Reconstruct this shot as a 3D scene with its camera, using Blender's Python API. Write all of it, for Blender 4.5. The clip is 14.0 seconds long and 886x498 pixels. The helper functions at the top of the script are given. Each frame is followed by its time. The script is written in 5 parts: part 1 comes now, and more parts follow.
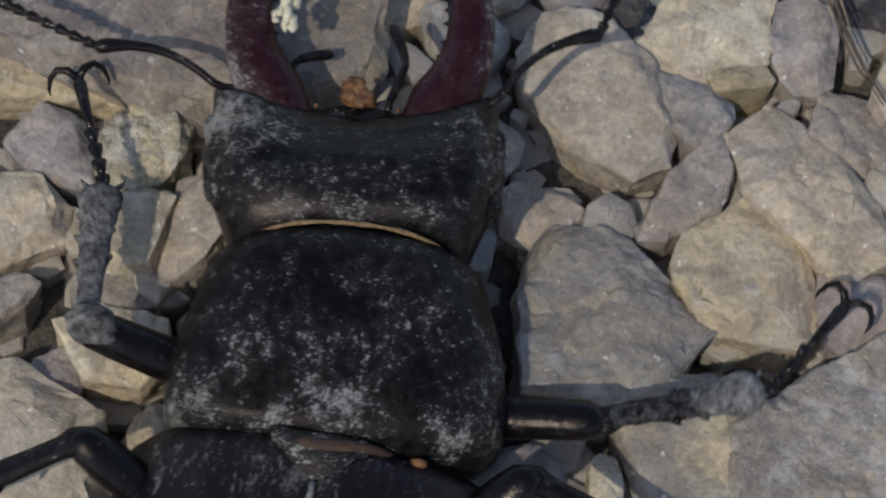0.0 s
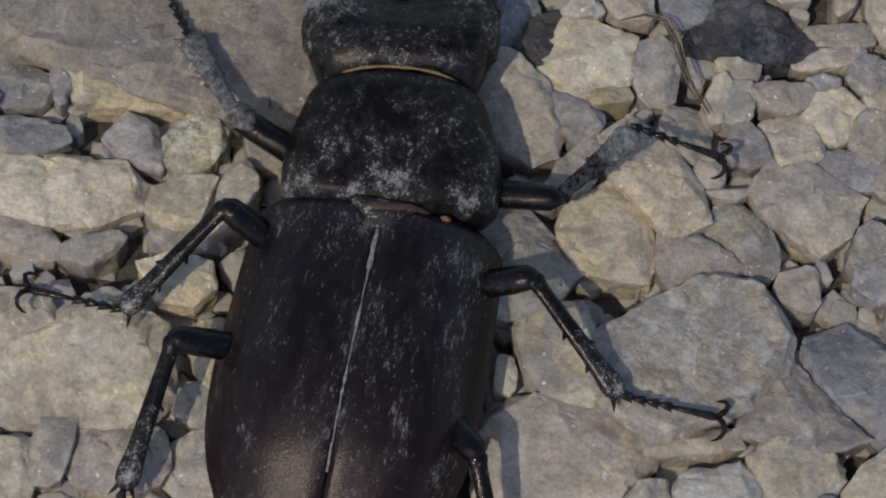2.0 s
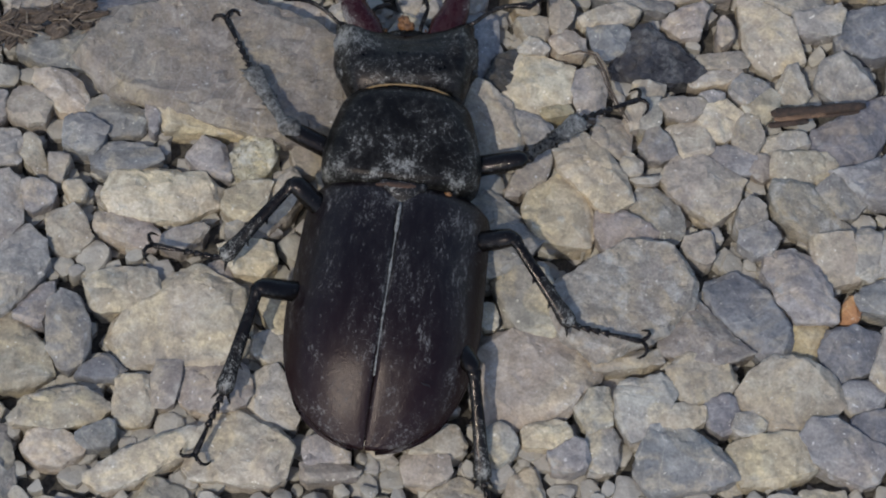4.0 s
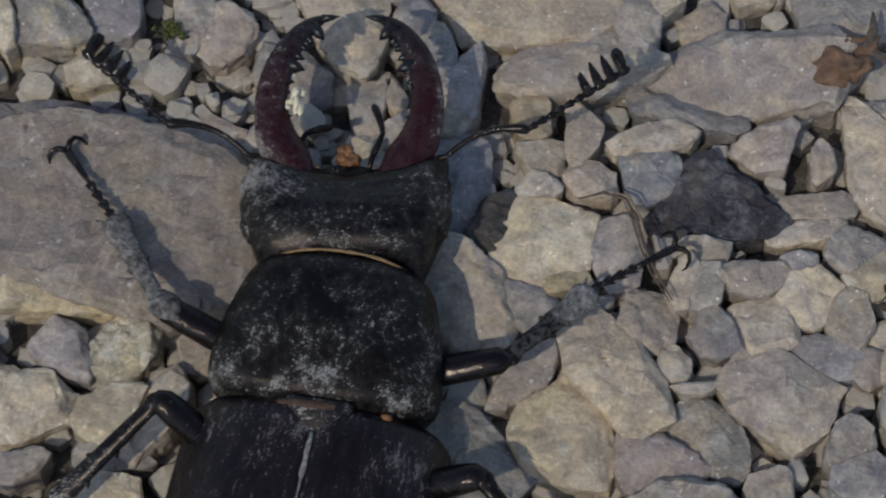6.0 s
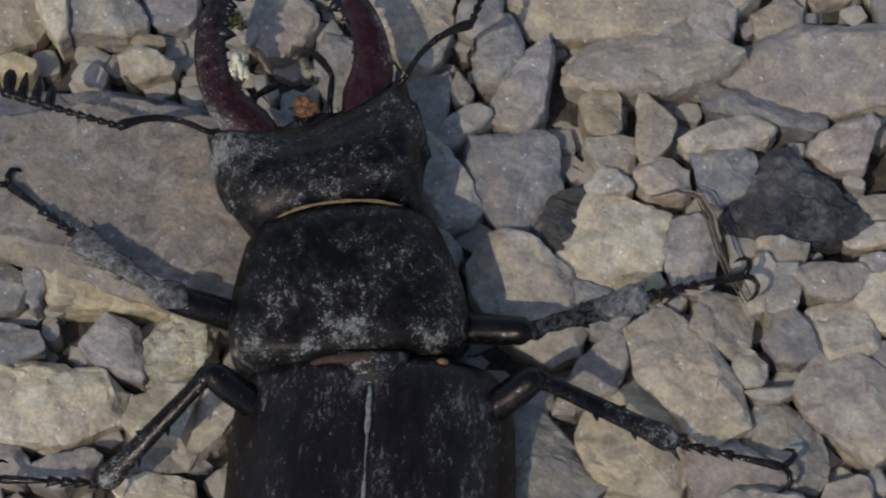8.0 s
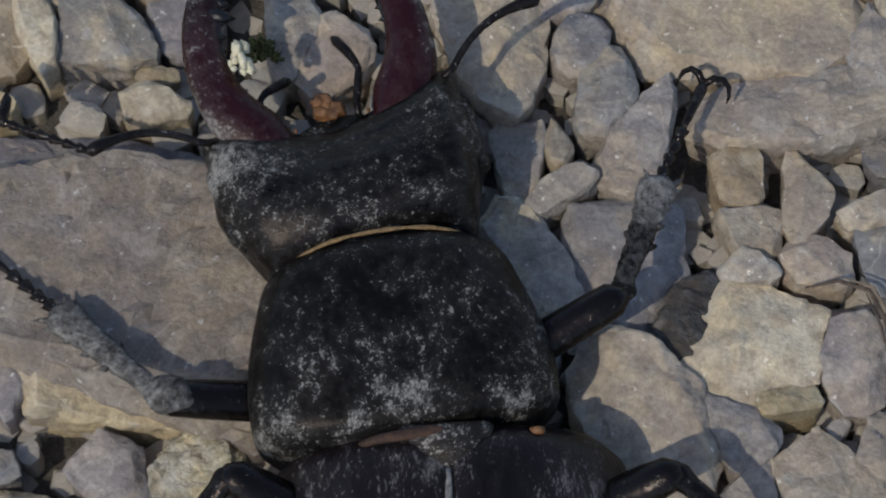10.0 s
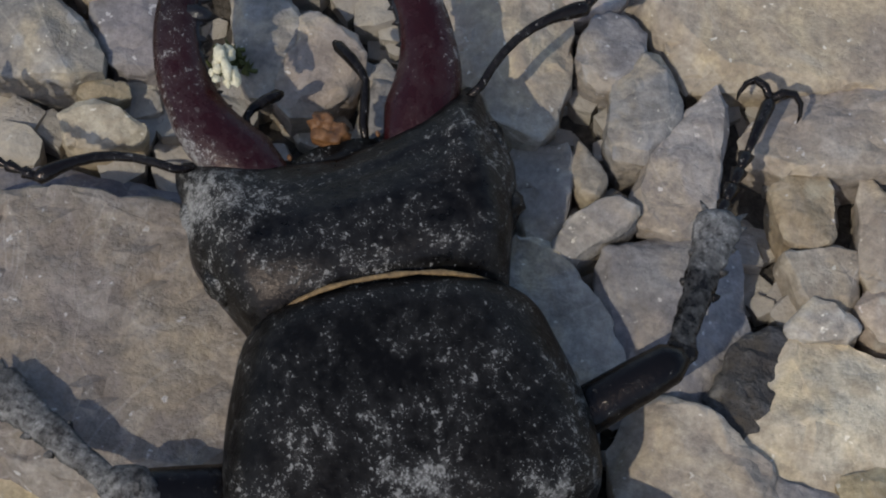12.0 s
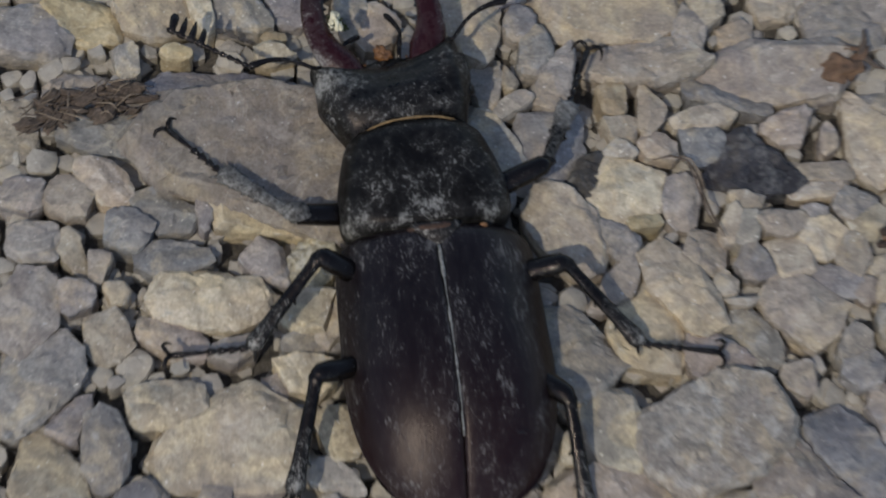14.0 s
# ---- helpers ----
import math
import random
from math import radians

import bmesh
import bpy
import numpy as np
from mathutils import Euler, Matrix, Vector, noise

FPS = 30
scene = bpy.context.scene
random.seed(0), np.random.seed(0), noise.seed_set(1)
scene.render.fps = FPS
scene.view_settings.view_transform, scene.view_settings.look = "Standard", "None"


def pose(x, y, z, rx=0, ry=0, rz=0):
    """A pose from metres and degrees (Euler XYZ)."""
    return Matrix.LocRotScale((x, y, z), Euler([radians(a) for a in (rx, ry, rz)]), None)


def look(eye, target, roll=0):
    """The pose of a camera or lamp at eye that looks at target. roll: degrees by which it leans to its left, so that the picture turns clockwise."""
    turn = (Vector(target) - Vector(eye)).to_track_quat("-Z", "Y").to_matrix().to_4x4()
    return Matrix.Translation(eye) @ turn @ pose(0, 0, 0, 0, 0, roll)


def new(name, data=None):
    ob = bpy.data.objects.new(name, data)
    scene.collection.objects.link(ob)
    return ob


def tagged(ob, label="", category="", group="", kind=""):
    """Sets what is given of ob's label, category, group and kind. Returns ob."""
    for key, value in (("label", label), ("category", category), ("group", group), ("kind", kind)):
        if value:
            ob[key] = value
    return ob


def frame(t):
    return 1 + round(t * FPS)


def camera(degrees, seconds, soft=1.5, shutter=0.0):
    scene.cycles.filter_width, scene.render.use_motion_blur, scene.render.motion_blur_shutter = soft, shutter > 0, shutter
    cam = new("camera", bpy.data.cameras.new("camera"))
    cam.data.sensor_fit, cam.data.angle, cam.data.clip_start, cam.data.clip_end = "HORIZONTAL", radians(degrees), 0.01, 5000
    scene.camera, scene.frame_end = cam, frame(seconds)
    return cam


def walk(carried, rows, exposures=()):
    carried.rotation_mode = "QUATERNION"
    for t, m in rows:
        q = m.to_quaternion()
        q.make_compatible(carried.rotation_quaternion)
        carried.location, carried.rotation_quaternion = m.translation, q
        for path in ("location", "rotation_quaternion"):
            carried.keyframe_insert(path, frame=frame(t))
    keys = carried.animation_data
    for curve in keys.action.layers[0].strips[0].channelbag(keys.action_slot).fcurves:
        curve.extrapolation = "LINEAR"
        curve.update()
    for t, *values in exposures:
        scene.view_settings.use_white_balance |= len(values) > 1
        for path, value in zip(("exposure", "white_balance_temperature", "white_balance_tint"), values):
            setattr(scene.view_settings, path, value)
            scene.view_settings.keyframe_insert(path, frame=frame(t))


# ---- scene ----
cam = camera(20.0, 14.0, soft=2.0, shutter=0.45)
walk(cam, [
    (0, look((0.00395, -0.06454, 0.13000), (0.00026, 0.00464, 0.0), 8.14)),
    (0.5, look((0.00384, -0.07020, 0.14428), (-0.00024, 0.00670, 0.0), 8.43)),
    (1, look((0.01276, -0.08421, 0.16746), (0.00028, 0.00607, 0.0), 3.90)),
    (1.5, look((0.01046, -0.08861, 0.18592), (0.00346, 0.00112, 0.0), 7.24)),
    (2, look((0.01370, -0.09139, 0.19274), (0.00446, 0.00215, 0.0), 6.16)),
    (4.3, look((0.00759, -0.13153, 0.26517), (0.00537, -0.00008, 0.0), 8.14)),
    (4.5, look((0.01095, -0.12900, 0.26308), (0.00670, 0.00317, 0.0), 7.37)),
    (5, look((0.03348, -0.08807, 0.21043), (0.00907, 0.01227, 0.0), -3.11)),
    (5.5, look((0.02546, -0.07386, 0.19304), (0.00172, 0.01688, 0.0), -3.62)),
    (6, look((0.02819, -0.06790, 0.18705), (0.00521, 0.02105, 0.0), -3.45)),
    (6.5, look((0.02952, -0.06667, 0.18363), (0.00676, 0.02004, 0.0), -3.58)),
    (7, look((0.02893, -0.06752, 0.18160), (0.00517, 0.01862, 0.0), -4.13)),
    (7.5, look((0.02742, -0.06580, 0.18130), (0.00347, 0.02002, 0.0), -4.19)),
    (8, look((0.02516, -0.06638, 0.18017), (0.00004, 0.01991, 0.0), -4.54)),
    (8.5, look((0.02199, -0.06204, 0.17671), (-0.00441, 0.02564, 0.0), -4.75)),
    (9, look((0.02042, -0.05588, 0.16893), (-0.00924, 0.02634, 0.0), -7.14)),
    (9.2, look((0.01892, -0.05363, 0.16291), (-0.00905, 0.02604, 0.0), -6.62)),
    (11.3, look((0.00198, -0.02866, 0.12398), (-0.00896, 0.02635, 0.0), 0.26)),
    (11.5, look((0.00112, -0.02829, 0.12217), (-0.00984, 0.02708, 0.0), 0.24)),
    (12, look((0.00180, -0.02632, 0.12182), (-0.00827, 0.02851, 0.0), 1.09)),
    (12.5, look((0.00246, -0.03512, 0.13186), (-0.00923, 0.02608, 0.0), 0.61)),
    (13, look((0.00395, -0.05799, 0.16161), (-0.00945, 0.02025, 0.0), 1.63)),
    (13.5, look((-0.00046, -0.08348, 0.19065), (-0.00853, 0.01733, 0.0), 6.55)),
    (14, look((-0.00558, -0.11252, 0.24161), (-0.00514, 0.01198, 0.0), 11.15)),
], exposures=((0, -0.05, 6440, 10), (2.2, -0.05, 6440, 10), (4.3, 0.2, 6140, 8), (4.6, 0.17, 6140, 8), (5, -0.14, 6390, 9.5), (9.2, -0.14, 6390, 9.5), (11.3, 0.02, 6440, 10), (13, 0.02, 6440, 9.5), (14, -0.07, 6440, 8.5)))

# ---- world and sun ----
SUN_WAY = Vector((-0.36, -0.80, 1.05)).normalized()
world = bpy.data.worlds.new("sky")
scene.world = world
world.use_nodes = True
wn = world.node_tree.nodes
sky = wn.new("ShaderNodeTexSky")
sky.sky_type = "NISHITA"
sky.sun_disc = False
sky.sun_elevation = math.asin(SUN_WAY.z)
sky.sun_rotation = math.atan2(SUN_WAY.x, SUN_WAY.y)
wn["Background"].inputs["Strength"].default_value = 0.15
world.node_tree.links.new(sky.outputs[0], wn["Background"].inputs["Color"])
sun_data = bpy.data.lights.new("sun", "SUN")
sun_data.energy, sun_data.angle, sun_data.color = 2.08, radians(0.6), (1.0, 0.93, 0.79)
sun = new("sun", sun_data)
sun.matrix_world = look(tuple(SUN_WAY * 2.0), (0, 0, 0))


# ---- materials ----
def material(name, roughness=0.6, metallic=0.0):
    """An empty principled material, its node tree and a helper that adds nodes."""
    m = bpy.data.materials.new(name)
    m.use_nodes = True
    t = m.node_tree
    b = t.nodes["Principled BSDF"]
    b.inputs["Roughness"].default_value, b.inputs["Metallic"].default_value = roughness, metallic
    return m, t, b


def noise_tex(t, scale, detail=4.0, rough=0.55, coords=None, distortion=0.0):
    n = t.nodes.new("ShaderNodeTexNoise")
    n.inputs["Scale"].default_value, n.inputs["Detail"].default_value = scale, detail
    n.inputs["Roughness"].default_value, n.inputs["Distortion"].default_value = rough, distortion
    if coords is not None:
        t.links.new(coords, n.inputs["Vector"])
    return n.outputs["Fac"]


def ramp(t, fac, *stops):
    r = t.nodes.new("ShaderNodeValToRGB")
    el = r.color_ramp.elements
    while len(el) < len(stops):
        el.new(0.5)
    for e, (p, c) in zip(el, stops):
        e.position, e.color = p, (*c, 1) if isinstance(c, tuple) else (c, c, c, 1)
    t.links.new(fac, r.inputs["Fac"])
    return r.outputs["Color"]


def mix(t, fac, a, b, mode="MIX"):
    m = t.nodes.new("ShaderNodeMix")
    m.data_type, m.blend_type = "RGBA", mode
    for sock, v in ((m.inputs[0], fac), (m.inputs[6], a), (m.inputs[7], b)):
        if isinstance(v, (int, float)):
            sock.default_value = v
        elif isinstance(v, tuple):
            sock.default_value = (*v, 1)
        else:
            t.links.new(v, sock)
    return m.outputs[2]


def maths(t, op, a, b=0.0):
    m = t.nodes.new("ShaderNodeMath")
    m.operation = op
    for sock, v in zip(m.inputs, (a, b)):
        if isinstance(v, (int, float)):
            sock.default_value = v
        else:
            t.links.new(v, sock)
    return m.outputs[0]


def bump(t, b, height, strength, distance):
    n = t.nodes.new("ShaderNodeBump")
    n.inputs["Strength"].default_value, n.inputs["Distance"].default_value = strength, distance
    t.links.new(height, n.inputs["Height"])
    t.links.new(n.outputs[0], b.inputs["Normal"])


def stone_material(name, dark, light, stain, vein=0.25, speck=0.0, relief=0.5, loose=False):
    """Broken limestone: mottled at two scales, stained, with pale veins, dust and fine pitting."""
    m, t, b = material(name, 0.85)
    k = sum(light) / 1.35
    co = t.nodes.new("ShaderNodeTexCoord").outputs["Object"]
    if loose:
        rnd = t.nodes.new("ShaderNodeNewGeometry").outputs["Random Per Island"]
    else:
        rnd = t.nodes.new("ShaderNodeObjectInfo").outputs["Random"]
    shift = t.nodes.new("ShaderNodeVectorMath")
    shift.operation = "ADD"
    comb = t.nodes.new("ShaderNodeCombineXYZ")
    for s in comb.inputs:
        t.links.new(maths(t, "MULTIPLY", rnd, 3.7), s)
    t.links.new(co, shift.inputs[0])
    t.links.new(comb.outputs[0], shift.inputs[1])
    v = shift.outputs[0]
    big, mid, fine = noise_tex(t, 130, 3, 0.6, v, 0.6), noise_tex(t, 620, 6, 0.68, v), noise_tex(t, 2600, 4, 0.65, v)
    col = ramp(t, big, (0.38, dark), (0.60, light))
    warm = ramp(t, noise_tex(t, 170, 3, 0.6, v, 1.0), (0.47, 0.0), (0.60, 1.0))
    col = mix(t, maths(t, "MULTIPLY", warm, 0.7), col, mix(t, 0.45, light, (0.70 * k, 0.53 * k, 0.27 * k)))
    rosy = ramp(t, noise_tex(t, 95, 3, 0.5, v, 0.5), (0.46, 0.0), (0.60, 1.0))
    col = mix(t, maths(t, "MULTIPLY", rosy, 0.4), col, mix(t, 0.5, dark, (0.40 * k, 0.325 * k, 0.325 * k)))
    col = mix(t, maths(t, "MULTIPLY", ramp(t, mid, (0.44, 0.0), (0.60, 1.0)), 0.65), col, stain)
    line = ramp(t, noise_tex(t, 70, 2, 0.5, v, 2.2), (0.488, 0.0), (0.497, 1.0), (0.503, 1.0), (0.512, 0.0))
    col = mix(t, maths(t, "MULTIPLY", line, vein * 0.5), col, (0.62, 0.58, 0.52))
    dirt = ramp(t, noise_tex(t, 260, 5, 0.7, v, 0.8), (0.54, 0.0), (0.70, 1.0))
    col = mix(t, maths(t, "MULTIPLY", dirt, 0.5), col, mix(t, 0.5, dark, (0.13, 0.10, 0.07)))
    flecks = ramp(t, noise_tex(t, 1500, 2, 0.6, v), (0.68, 0.0), (0.73, 1.0))
    col = mix(t, maths(t, "MULTIPLY", flecks, 0.72), col, (0.72 * min(k * 1.3, 1), 0.69 * min(k * 1.3, 1), 0.64 * min(k * 1.3, 1)))
    tone = ramp(t, rnd, (0.0, (0.68, 0.66, 0.67)), (0.2, (1.08, 1.04, 0.90)), (0.4, (0.95, 0.89, 0.88)), (0.6, (0.80, 0.79, 0.81)), (0.8, (1.14, 1.09, 0.98)), (1.0, (1.26, 1.22, 1.12)))
    col = mix(t, 1.0, col, tone, "MULTIPLY")
    col = mix(t, 1.0, col, ramp(t, fine, (0.28, 0.79), (0.72, 1.24)), "MULTIPLY")
    if speck:
        spots = ramp(t, noise_tex(t, 480, 6, 0.7, v), (0.50, 0.0), (0.66, 1.0))
        col = mix(t, maths(t, "MULTIPLY", spots, speck), col, (0.62, 0.6, 0.56))
        pits = ramp(t, noise_tex(t, 1000, 4, 0.65, v, 1.2), (0.3, 1.0), (0.4, 0.0))
        col = mix(t, maths(t, "MULTIPLY", pits, speck * 0.8), col, (0.1, 0.1, 0.11))
    worn = t.nodes.new("ShaderNodeNewGeometry").outputs["Pointiness"]
    col = mix(t, ramp(t, worn, (0.52, 0.0), (0.60, 0.6)), col, light)
    t.links.new(col, b.inputs["Base Color"])
    h = maths(t, "ADD", maths(t, "MULTIPLY", mid, 1.0), maths(t, "MULTIPLY", fine, 0.08))
    bump(t, b, h, relief * 1.0, 0.0008)
    b.inputs["Specular IOR Level"].default_value = 0.3
    return m


STONE = {
    "tan": stone_material("tan_limestone", (0.339, 0.295, 0.232), (0.479, 0.437, 0.365), (0.279, 0.234, 0.184)),
    "beige": stone_material("beige_limestone", (0.284, 0.249, 0.219), (0.400, 0.361, 0.312), (0.233, 0.197, 0.172)),
    "grey": stone_material("grey_limestone", (0.233, 0.221, 0.216), (0.367, 0.352, 0.333), (0.181, 0.169, 0.167), 0.35),
    "slate": stone_material("dark_grey_stone", (0.030, 0.030, 0.035), (0.079, 0.079, 0.087), (0.060, 0.061, 0.070), 0.1, 0.17, 0.9),
    "blue": stone_material("blue_grey_limestone", (0.152, 0.155, 0.169), (0.250, 0.250, 0.259), (0.116, 0.116, 0.129), 0.3),
    "ochre": stone_material("ochre_limestone", (0.316, 0.265, 0.179), (0.428, 0.377, 0.273), (0.257, 0.201, 0.120)),
    "speckled": stone_material("speckled_limestone", (0.231, 0.214, 0.201), (0.316, 0.295, 0.273), (0.171, 0.158, 0.150), 0.3, 0.36, 0.7),
    "rough": stone_material("rough_crystalline_limestone", (0.285, 0.259, 0.206), (0.445, 0.419, 0.357), (0.196, 0.178, 0.134), 0.3, 0.5, 1.0),
    "orange": stone_material("orange_stone", (0.374, 0.178, 0.089), (0.445, 0.250, 0.134), (0.285, 0.142, 0.080)),
    "slab": stone_material("flat_beige_limestone", (0.226, 0.192, 0.164), (0.313, 0.274, 0.226), (0.192, 0.164, 0.136), 0.3, 0.12, 0.6),
    "loose": stone_material("mixed_limestone_gravel", (0.241, 0.222, 0.206), (0.383, 0.352, 0.307), (0.196, 0.178, 0.161), 0.3, 0.1, 0.6, True),
}


def soil_material():
    m, t, b = material("dark_gritty_soil", 0.95)
    co = t.nodes.new("ShaderNodeTexCoord").outputs["Object"]
    a, c = noise_tex(t, 400, 6, 0.7, co), noise_tex(t, 2600, 3, 0.7, co)
    col = ramp(t, a, (0.3, (0.025, 0.021, 0.017)), (0.7, (0.11, 0.095, 0.078)))
    t.links.new(mix(t, 1.0, col, ramp(t, c, (0.3, 0.55), (0.7, 1.4)), "MULTIPLY"), b.inputs["Base Color"])
    bump(t, b, maths(t, "ADD", a, maths(t, "MULTIPLY", c, 0.3)), 0.8, 0.0007)
    return m


def shell_material(name, base, dust, dust_cover, roughness=0.3, streak=1.0, gloss=0.5, tint=None, tint_y=None, spots=(), cake=0.0):
    """Dark beetle cuticle under patchy pale dust. streak stretches the dust along the body."""
    m, t, b = material(name, roughness)
    co = t.nodes.new("ShaderNodeTexCoord").outputs["Object"]
    mp = t.nodes.new("ShaderNodeMapping")
    mp.inputs["Scale"].default_value = (1, 1 / streak, 1)
    t.links.new(co, mp.inputs["Vector"])
    v = mp.outputs[0]
    patch, grain = noise_tex(t, 420, 5, 0.65, v), noise_tex(t, 1700, 5, 0.75, v)
    fine, fleck, pore = noise_tex(t, 8500, 3, 0.7, v), noise_tex(t, 3600, 3, 0.6, v), noise_tex(t, 4200, 3, 0.6, co)
    col = mix(t, noise_tex(t, 700, 3, 0.6, v), base, tuple(c * 1.6 + 0.001 for c in base))
    if tint:
        sep = t.nodes.new("ShaderNodeSeparateXYZ")
        t.links.new(co, sep.inputs[0])
        far = t.nodes.new("ShaderNodeMapRange")
        far.inputs["From Min"].default_value, far.inputs["From Max"].default_value = tint_y
        t.links.new(sep.outputs["Y"], far.inputs["Value"])
        col = mix(t, far.outputs[0], col, tint)
    cloud = maths(t, "ADD", maths(t, "MULTIPLY", patch, 0.62), maths(t, "MULTIPLY", grain, 0.38))
    for x, y, z, r, much in spots:
        far = t.nodes.new("ShaderNodeVectorMath")
        far.operation = "DISTANCE"
        t.links.new(co, far.inputs[0])
        far.inputs[1].default_value = (x, y, z)
        near = ramp(t, maths(t, "DIVIDE", far.outputs["Value"], r), (0.0, 1.0), (1.0, 0.0))
        cloud = maths(t, "ADD", cloud, maths(t, "MULTIPLY", near, much))
    low = 0.60 - 0.13 * dust_cover
    film = ramp(t, cloud, (low - 0.10 - 0.13 * cake, 0.0), (low + 0.08, 0.035 + 0.6 * cake), (low + 0.24, 0.42 + 0.5 * cake))
    drift = maths(t, "MULTIPLY", maths(t, "SUBTRACT", cloud, 0.5), 0.8)
    edge = 0.708 - 0.10 * dust_cover
    specks = ramp(t, maths(t, "ADD", fine, drift), (edge, 0.0), (edge + 0.09, 0.7))
    flecks = ramp(t, maths(t, "ADD", fleck, drift), (edge - 0.01, 0.0), (edge + 0.09, 0.5))
    cover = maths(t, "MAXIMUM", film, maths(t, "MAXIMUM", specks, flecks))
    if cake:
        lumps = noise_tex(t, 2200, 6, 0.75, v)
        dust = ramp(t, lumps, (0.36, tuple(c * 0.22 for c in dust)), (0.5, dust), (0.66, tuple(c * 1.6 for c in dust)))
    t.links.new(mix(t, cover, col, dust), b.inputs["Base Color"])
    t.links.new(maths(t, "ADD", maths(t, "MULTIPLY", cover, 0.45), maths(t, "ADD", roughness - 0.05, maths(t, "MULTIPLY", patch, 0.14))), b.inputs["Roughness"])
    bump(t, b, maths(t, "ADD", maths(t, "MULTIPLY", pore, 0.95), maths(t, "ADD", maths(t, "MULTIPLY", grain, 0.7), maths(t, "MULTIPLY", cover, 0.5))), 0.55 + 0.4 * cake, 0.00007 + 0.00010 * cake)
    b.inputs["Specular Tint"].default_value = (1.0, 0.86, 0.80, 1)
    facing = t.nodes.new("ShaderNodeLayerWeight")
    facing.inputs["Blend"].default_value = 0.5
    t.links.new(ramp(t, facing.outputs["Facing"], (0.35, gloss), (0.80, gloss * 0.12)), b.inputs["Specular IOR Level"])
    return m


def plain_material(name, a, c, roughness, scale=900, relief=0.3, spec=0.5):
    m, t, b = material(name, roughness)
    co = t.nodes.new("ShaderNodeTexCoord").outputs["Object"]
    n = noise_tex(t, scale, 5, 0.65, co)
    t.links.new(ramp(t, n, (0.3, a), (0.7, c)), b.inputs["Base Color"])
    bump(t, b, n, relief, 0.35 / scale)
    b.inputs["Specular IOR Level"].default_value = spec
    return m


DUST = (0.40, 0.385, 0.36)
# dust spots; the last three also paint glints along the head's rear ridge
SHELL_HEAD = shell_material("dusty_black_head_cuticle", (0.0024, 0.0021, 0.0020), DUST, 0.52, 0.27, 1.0, 0.20, spots=((-0.0064, 0.0078, 0.0075, 0.0038, 0.27), (-0.0066, 0.0045, 0.0065, 0.0022, 0.12), (0.0066, 0.0070, 0.0075, 0.0026, 0.20), (0.0, 0.0018, 0.0095, 0.0018, 0.12), (-0.0035, 0.0018, 0.0095, 0.0018, 0.19), (0.0035, 0.0018, 0.0095, 0.0016, 0.16)))
SHELL_PRONOTUM = shell_material("dusty_black_pronotum_cuticle", (0.0024, 0.0021, 0.0020), DUST, 0.58, 0.32, 1.3, 0.14, spots=((0.0006, 0.0016, 0.010, 0.0022, 0.25), (-0.0074, 0.0026, 0.007, 0.0032, 0.18), (0.0062, 0.0016, 0.0085, 0.0026, 0.15), (-0.003, 0.0016, 0.0095, 0.0030, 0.11), (0.003, 0.006, 0.010, 0.002, 0.05)))
SHELL_ELYTRON = shell_material("dusty_blackish_elytron_cuticle", (0.0036, 0.0021, 0.0029), (0.20, 0.19, 0.185), 0.60, 0.30, 3.2, 0.24, (0.011, 0.0034, 0.0042), (-0.010, -0.030), spots=((0.0, -0.002, 0.0095, 0.0034, 0.19), (0.0076, -0.0035, 0.009, 0.0028, 0.15), (-0.0076, -0.003, 0.009, 0.0030, 0.12), (0.0, -0.012, 0.0105, 0.005, 0.08), (-0.004, -0.030, 0.006, 0.004, 0.16), (0.004, -0.030, 0.006, 0.004, 0.16)))
SHELL_SHIELD = shell_material("dust_covered_shield_cuticle", (0.0065, 0.0058, 0.0062), (0.50, 0.47, 0.43), 1.3, 0.45, 1.0, 0.12)
SHELL_LEG = shell_material("glossy_black_leg_cuticle", (0.0025, 0.0020, 0.0020), DUST, 0.0, 0.08, 1.0, 0.27)
SHELL_TIBIA = shell_material("dust_caked_leg_cuticle", (0.006, 0.0055, 0.0055), (0.40, 0.385, 0.365), 0.66, 0.4, 1.0, 0.2, cake=0.65)
SHELL_TIBIA_BARE = shell_material("half_dusty_leg_cuticle", (0.004, 0.0036, 0.0036), (0.40, 0.385, 0.365), -0.25, 0.25, 1.0, 0.22, spots=((0.0, 0.0095, 0.0008, 0.0055, 0.30),), cake=0.5)
SHELL_SHIN = shell_material("dusty_ended_shin_cuticle", (0.0025, 0.0020, 0.0020), DUST, 0.05, 0.12, 1.0, 0.22, spots=((0.0, 0.0105, 0.0008, 0.0055, 0.20),))
SHELL_TARSUS = shell_material("black_tarsus_cuticle", (0.0040, 0.0030, 0.0028), DUST, 0.1, 0.13, 1.0, 0.28)
MANDIBLE_RED = shell_material("dark_wine_red_mandible", (0.015, 0.0021, 0.0033), DUST, 0.42, 0.26, 1.2, 0.30, (0.006, 0.004, 0.0045), (0.0165, 0.0215), spots=((-0.0072, 0.0108, 0.0075, 0.0022, 0.19), (-0.0078, 0.0135, 0.0075, 0.0024, 0.20), (-0.0078, 0.0165, 0.008, 0.0022, 0.16), (-0.0064, 0.0195, 0.008, 0.0016, 0.14), (0.0078, 0.0130, 0.0075, 0.0017, 0.16), (0.0078, 0.0160, 0.008, 0.0017, 0.15), (0.0070, 0.0188, 0.008, 0.0016, 0.12), (0.0070, 0.0108, 0.0075, 0.0016, 0.08)))
